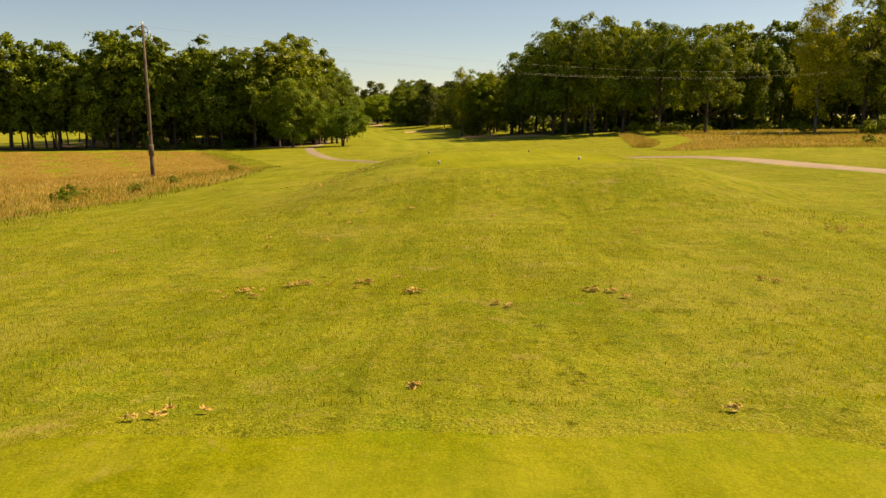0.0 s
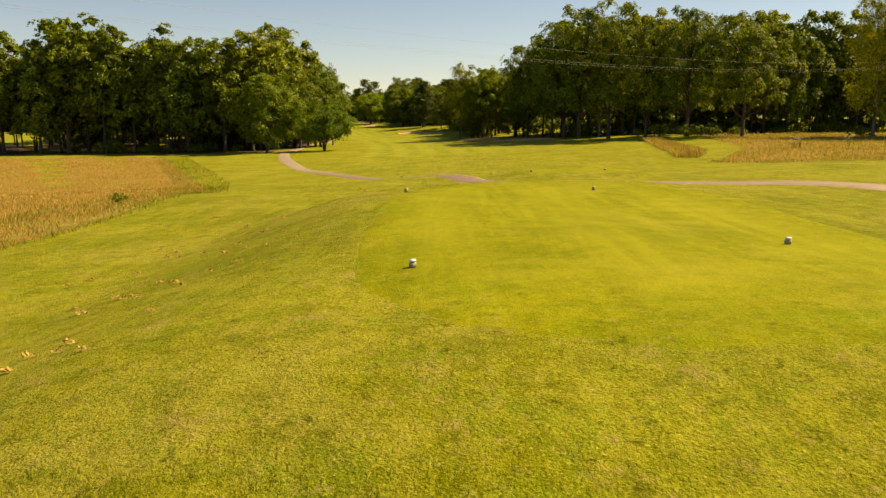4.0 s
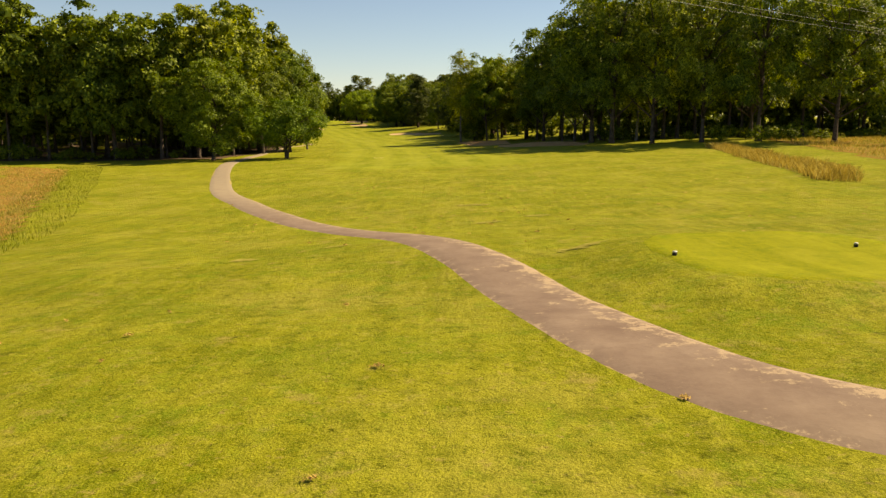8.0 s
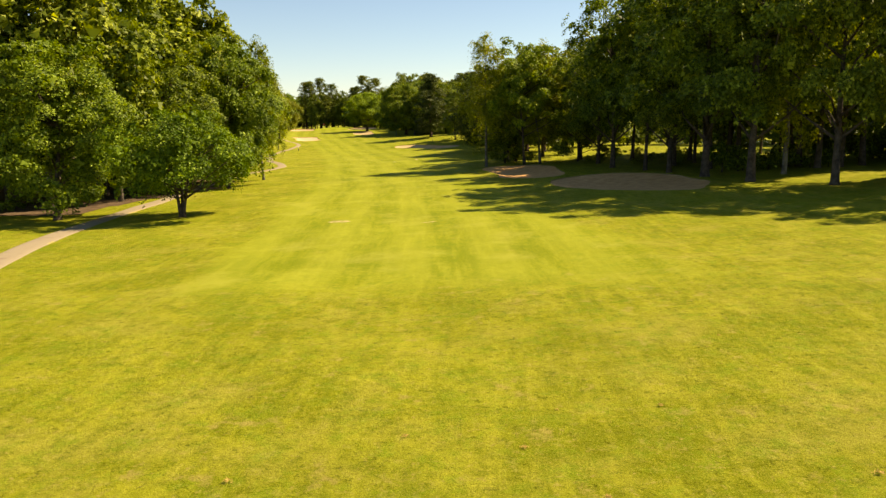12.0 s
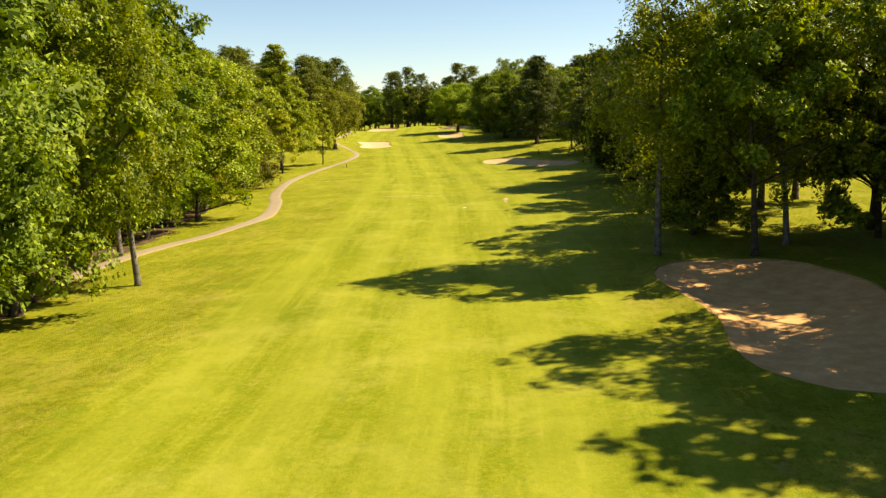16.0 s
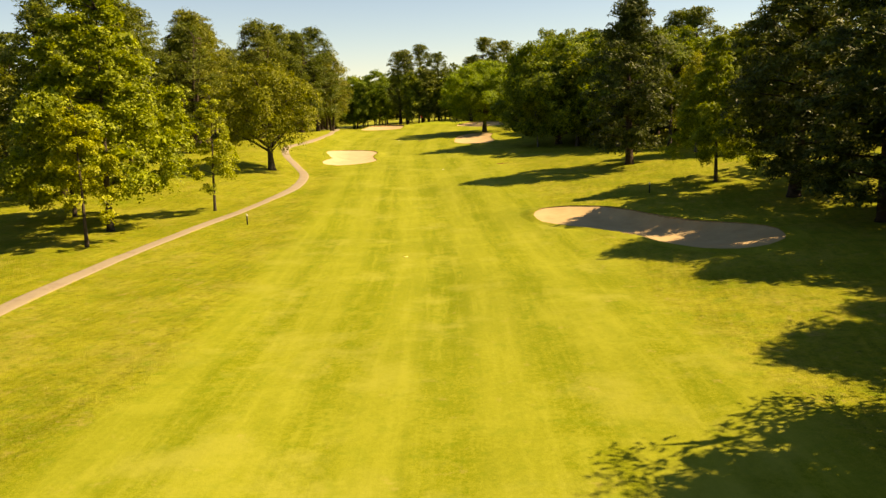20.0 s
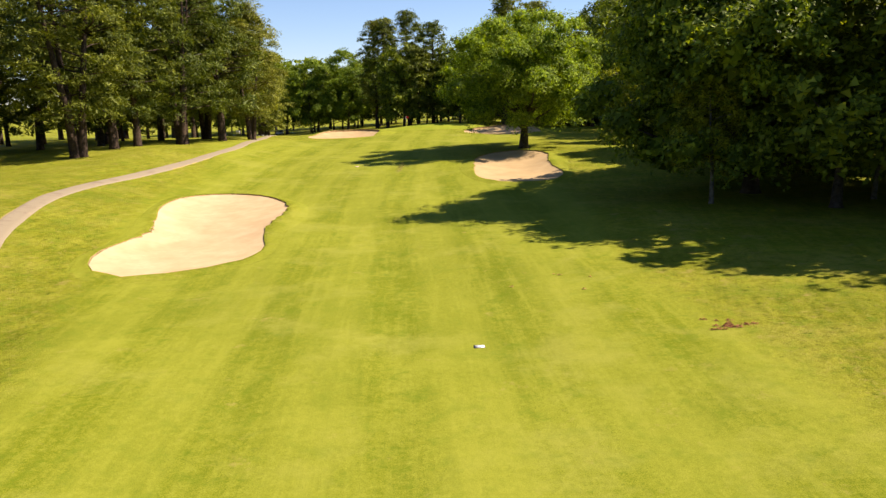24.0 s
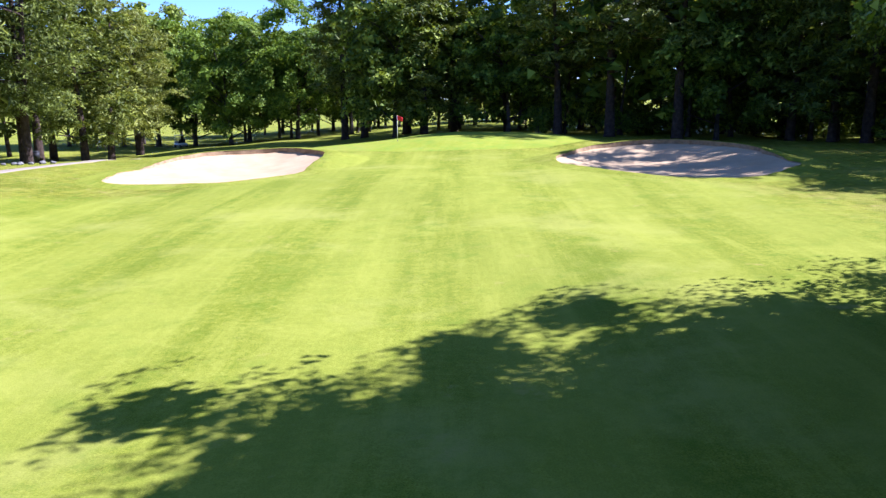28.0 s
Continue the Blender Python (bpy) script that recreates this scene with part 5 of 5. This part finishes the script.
for k, (dx, dz) in enumerate(((-0.5, 10.2), (0.5, 10.2), (0, 11.3))):
    a, b = Vector((-20.9 + dx * 0.7, 61.5 - dx * 0.6, 0.45 + dz)), Vector((79 + dx * 0.3, 150 - dx * 0.3, 13.2 + 0.35 * (k == 2) + 0.3 * k))
    pts = [a.lerp(b, u) - Vector((0, 0, 2.2 * 4 * u * (1 - u))) for u in np.linspace(0, 1, 40)]
    v, f = tube(pts, [0.005] * 40, 5)
    tagged(new("power_cable", mesh_from("power_cable", v, f, WIRE)), "slack overhead power cable", "cable", "overhead cables")


# tee markers
def tee_marker(x, y, body_mat, cap_mat, label):
    m = thing("tee_marker", x, y, label, "tee marker", "tee markers", (x * 53) % 90)
    piece("body", block(0.105, 0.105, 0.095, 0.018), body_mat, m, (0, 0, 0.0))
    piece("cap", block(0.1, 0.1, 0.03, 0.01), cap_mat, m, (0, 0, 0.095))


for x, y in ((1.7, 35.3), (7.9, 37.0)):
    tee_marker(x, y, MARKER, WHITE, "white-topped block tee marker on the raised tee")
for x, y in ((0.83, 48.35), (6.77, 48.65)):
    tee_marker(x, y, MARKER, YELLOW, "yellow-topped block tee marker on the raised tee")
for x, y in ((7.66, 76.85), (12.92, 78.2)):
    tee_marker(x, y, BLACK, WHITE, "black and white block tee marker on the low tee")


# distance posts beside the fairway
def distance_post(x, y, label):
    p = thing("distance_post", x, y, label, "post", "distance posts", 10)
    piece("stake", rod(0.065, 0.06, 0.82, 10, 0.01), BLACK, p, (0, 0, -0.02))
    piece("band", rod(0.068, 0.068, 0.12, 10), WHITE, p, (0, 0, 0.8))
    piece("cap", rod(0.066, 0.03, 0.08, 10, 0.008), WHITE, p, (0, 0, 0.92))


distance_post(-44.7, 318.5, "slim black distance post with a white top")
distance_post(-8.5, 327.6, "slim black distance post in the shade")


# plates let into the fairway
def ground_plate(x, y, top_mat, label):
    p = thing("distance_plate", x, y, label, "plate", "distance plates", 12)
    piece("plate", block(0.34, 0.24, 0.028, 0.01), top_mat, p, (0, 0, 0.0))
    piece("rim", block(0.40, 0.30, 0.018, 0.008), STONE, p, (0, 0, 0.0), "stone surround")
    return p


ground_plate(-12.3, 254.2, WHITE, "white distance plate set in the fairway")
ground_plate(-26.2, 305.6, YELLOW, "pale yellow distance plate set in the fairway")
ground_plate(-35.0, 359.3, WHITE, "white distance plate set in the fairway")
flat = ground_plate(-55.5, 410.6, WHITE, "white distance plate with a red edge set in the fairway")
piece("stripe", block(0.34, 0.08, 0.02, 0.006), RED, flat, (0, 0.10, 0.02), "red stripe")

# the flag on the green
flag = thing("flagstick", -68.4, 483.0, "white flagstick with a small red flag", "flag")
piece("stick", rod(0.018, 0.014, 2.2, 8), WHITE, flag)
piece("cup", rod(0.055, 0.055, 0.02, 16), BLACK, flag, (0, 0, 0.016), "dark hole")
fx, fz = np.meshgrid(np.linspace(0, 0.5, 9), np.linspace(0, 0.36, 5))
cloth = np.stack([fx * 0.95, 0.05 * np.sin(fx * 12) * fx * 2, 1.8 + fz - fx * 0.35], -1).reshape(-1, 3)
me = mesh_from("cloth", cloth, grid_faces(5, 9), RED)
part("cloth", me, flag, "limp red flag").modifiers.new("thick", "SOLIDIFY").thickness = 0.006


# bare streaks and scattered clippings
def streak(x0, y0, x1, y1, wide, seed, mat=DRY):
    """Scraps of bare ground and dead grass in a broken line, joined."""
    rnd = np.random.RandomState(seed)
    along = Vector((x1 - x0, y1 - y0))
    long = along.length
    along.normalize()
    verts, faces = [], []
    for _ in range(int(long * wide * 75)):
        u = rnd.uniform(0, 1)
        v = rnd.normal(0, 0.27) * wide * (0.5 + 0.7 * math.sin(math.pi * u)) + 0.12 * wide * math.sin(u * 11 + seed)
        cx, cy = x0 + along.x * long * u - along.y * v, y0 + along.y * long * u + along.x * v
        r, sides, z, spin = rnd.uniform(0.025, 0.11), 7, high(cx, cy) + rnd.uniform(0.018, 0.026), rnd.uniform(0, 6)
        k = len(verts)
        for q in range(sides):
            a = spin + q * 2 * math.pi / sides
            d, e = r * 2.0 * math.cos(a) * rnd.uniform(0.5, 1.2), r * 0.6 * math.sin(a) * rnd.uniform(0.5, 1.2)
            verts.append((cx + along.x * d - along.y * e, cy + along.y * d + along.x * e, z))
        faces.append(tuple(range(k, k + sides)))
    tagged(new("bare_streak", mesh_from("bare_streak", verts, faces, mat, False)), "bare sandy streak worn through the turf", "bare ground", kind="structure")


streak(-24.0, 266.9, -17.4, 269.2, 0.55, 1, PALE)
streak(-30.0, 266.0, -11.6, 270.2, 0.22, 7)
streak(-8.8, 262.2, -8.3, 258.0, 0.5, 8, PALE)
streak(-4.8, 81.55, -4.25, 81.9, 0.5, 9)
streak(-2.3, 84.0, -1.6, 84.3, 0.35, 10)
streak(5.2, 80.3, 6.6, 80.8, 0.8, 11)
streak(6.0, 97.5, 7.2, 97.8, 0.7, 12)
streak(3.3, 95.1, 4.5, 95.5, 0.7, 13)
streak(2.2, 104.3, 4.4, 104.8, 0.9, 14)
streak(-50.1, 406.5, -51.7, 414.4, 0.5, 2)
streak(-8.7, 165.6, -7.3, 166.0, 1.0, 4, PALE)
streak(-1.6, 163.6, -0.8, 163.9, 0.4, 6, PALE)
streak(-14.2, 50, -13.0, 62, 0.6, 5)


def scatter(name, spots, mat, label, seed, size=0.095):
    """Small heaps of torn turf and straw lying on the grass, joined: short strips at all angles."""
    rnd = np.random.RandomState(seed)
    verts, faces = [], []
    for x, y, n, r in spots:
        heaps = [(x + rnd.normal(0, r), y + rnd.normal(0, r * 0.8), rnd.uniform(0.4, 1.15)) for _ in range(n)]
        for hx, hy, big in heaps:
            z = high(hx, hy)
            for _ in range(int(46 * big)):
                a, lay = rnd.uniform(0, 2 * math.pi), rnd.normal(0, 0.4)
                px, py = hx + rnd.normal(0, size * 0.55) * big, hy + rnd.normal(0, size * 0.42) * big
                up = max(0.0, 0.042 * big - 0.35 * math.hypot(px - hx, py - hy)) * rnd.uniform(0.2, 1.2)
                half = size * rnd.uniform(0.18, 0.5)
                d = Vector((math.cos(a), math.sin(a), lay)).normalized() * half
                w = Vector((-math.sin(a), math.cos(a), rnd.normal(0, 0.5))).normalized() * rnd.uniform(0.006, 0.016)
                c = Vector((px, py, z + 0.012 + up + abs(d.z)))
                k = len(verts)
                verts += [c - d - w * 0.6, c + w - d * 0.1, c + d + w * 0.4, c - w]
                faces.append((k, k + 1, k + 2, k + 3))
    tagged(new(name, mesh_from(name, verts, faces, mat, False)), label, "clippings", kind="stuff")


scatter("torn_turf_tee", [(-1.3, 15.6, 9, 0.3), (-0.3, 16.1, 4, 0.14), (0.7, 15.9, 6, 0.25), (1.7, 14.9, 3, 0.1), (3.0, 13.9, 2, 0.08), (4.6, 14.6, 5, 0.3), (2.0, 10.3, 2, 0.06), (5.0, 9.5, 1, 0.02), (7.6, 15.7, 2, 0.2), (11.7, 21.7, 7, 0.5), (-0.3, 9.6, 4, 0.16), (-2.9, 32.8, 8, 0.6), (0, 26, 5, 2), (6, 22, 6, 2.5), (-4, 24, 5, 2), (-3, 38, 16, 2.2)],
        DIVOT, "scattered brown torn turf in front of the tee", 5)
scatter("torn_turf_rough", [(-5, 44, 18, 2.4), (-2, 52, 8, 2), (0, 60, 8, 3), (4, 64, 8, 3), (-4, 70, 8, 4), (3, 88, 10, 5), (9, 95, 12, 6), (5, 104, 26, 7), (1, 112, 30, 7), (12, 110, 16, 6), (-6, 118, 14, 6), (6, 125, 16, 8)],
        DIVOT, "scattered brown torn turf and dry clippings in the rough", 6)
scatter("torn_turf_fairway", [(-8.7, 261.5, 6, 0.7), (-14, 262, 6, 3), (-50.9, 410.6, 2, 0.25), (-33.4, 366.5, 5, 1.2)],
        DIVOT, "scattered dry clippings on the fairway", 7)
scatter("torn_earth_fairway", [(-26.9, 361.0, 22, 0.33)], RED_EARTH, "reddish-brown heap of torn earth and turf", 8, 0.14)
# ---- by the far path: notice board, bin, stones, a parked cart ----
board = thing("notice_board", -122.0, 519.5, "white notice board on two dark posts beside the path", "sign", turn=35)
for dx in (-0.5, 0.5):
    piece("post", rod(0.06, 0.055, 1.7, 8, 0.01), WOOD, board, (dx, 0, -0.05))
piece("panel", block(1.0, 0.05, 0.9, 0.012), WHITE, board, (0, -0.05, 0.75), "plain white panel")
litter_bin = thing("litter_bin", -98.0, 476.6, "dark green litter bin on a short post", "bin", turn=40)
piece("stand", rod(0.05, 0.05, 0.35, 8), BLACK, litter_bin, (0, 0, -0.03))
piece("drum", rod(0.24, 0.28, 0.62, 14, 0.02), BLACK, litter_bin, (0, 0, 0.28))
piece("hood", rod(0.29, 0.2, 0.1, 14, 0.02), BLACK, litter_bin, (0, 0, 0.9))


def stone(x, y, size, seed):
    rnd = np.random.RandomState(seed)

    def build(bm):
        bmesh.ops.create_icosphere(bm, subdivisions=2, radius=size)
        for v in bm.verts:
            v.co *= 1 + 0.18 * math.sin(4 * v.co.x / size + seed) * math.cos(3 * v.co.y / size + seed) + rnd.uniform(-0.06, 0.06)
            v.co.z *= 0.62

    me = solid(build)
    me.name = "stone"
    me.materials.append(STONE)
    ob = tagged(new("stone", me), "rough grey field stone beside the path", "stone", "stones beside the path")
    ob.matrix_basis = pose(x, y, high(x, y) + size * 0.3, 0, 0, seed * 40)


for k, (dx, dy, size) in enumerate([(0, 0, 0.34), (0.7, 0.3, 0.28), (-0.6, 0.1, 0.3), (1.2, 0.9, 0.36), (-1.2, -0.3, 0.25), (1.8, 1.3, 0.3), (0.3, -0.5, 0.22)]):
    stone(-94.6 + dx, 470.6 + dy, size * 0.75, k + 1)

golf_cart = thing("golf_cart", -113.8, 527.0, "white golf cart parked under the trees", "golf cart", turn=60)
piece("body", block(1.1, 2.2, 0.45, 0.1), WHITE, golf_cart, (0, 0, 0.25))
piece("cowl", block(1.05, 0.5, 0.4, 0.12), WHITE, golf_cart, (0, 0.85, 0.62))
piece("seat", block(1.0, 0.5, 0.22, 0.06), BLACK, golf_cart, (0, -0.25, 0.68))
piece("seat_back", block(1.0, 0.12, 0.45, 0.05), BLACK, golf_cart, (0, -0.5, 0.85))
piece("roof", block(1.15, 1.7, 0.07, 0.03), WHITE, golf_cart, (0, -0.05, 1.8))
for dx in (-0.5, 0.5):
    for dy in (-0.75, 0.7):
        piece("roof_post", rod(0.025, 0.025, 1.15, 8), STEEL, golf_cart, (dx, dy, 0.67))
        wheel = piece("wheel", rod(0.23, 0.23, 0.2, 16, 0.04), BLACK, golf_cart, (dx * 1.08 - 0.1, dy, 0.23), turn=(0, 90, 0))
        piece("rim", rod(0.12, 0.12, 0.21, 12, 0.02), STEEL, wheel, (0, 0, -0.005))

# flowering umbels by the tall grass
rnd = np.random.RandomState(9)
for x, y in ((43.5, 118.0), (45.0, 120.0), (52.0, 122.0)):
    herb = thing("hogweed", x, y, "white-flowering umbel plant in the tall grass", "plant", "flowering umbels")
    stems, heads = [], []
    for _ in range(9):
        a, r = rnd.uniform(0, 6.28), rnd.uniform(0.05, 0.5)
        tip = Vector((math.cos(a) * r, math.sin(a) * r, rnd.uniform(0.8, 1.4)))
        stems.append(tube([(tip.x * 0.2, tip.y * 0.2, 0), tip * 0.6, tip], [0.02, 0.015, 0.01], 5))
        for _ in range(7):
            p = tip + Vector((rnd.normal(0, 0.09), rnd.normal(0, 0.09), rnd.normal(0.02, 0.02)))
            heads.append(([p + Vector((math.cos(q), math.sin(q), 0)) * 0.05 for q in (0, 1.57, 3.14, 4.71)] + [p + Vector((0, 0, -0.03))], [(0, 1, 2, 3), (1, 0, 4), (2, 1, 4), (3, 2, 4), (0, 3, 4)]))
    part("stems", mesh_from("stems", *joined(stems), GREEN_BLADE), herb)
    part("umbels", mesh_from("umbels", *joined(heads), WHITE), herb, "flat white flower heads")
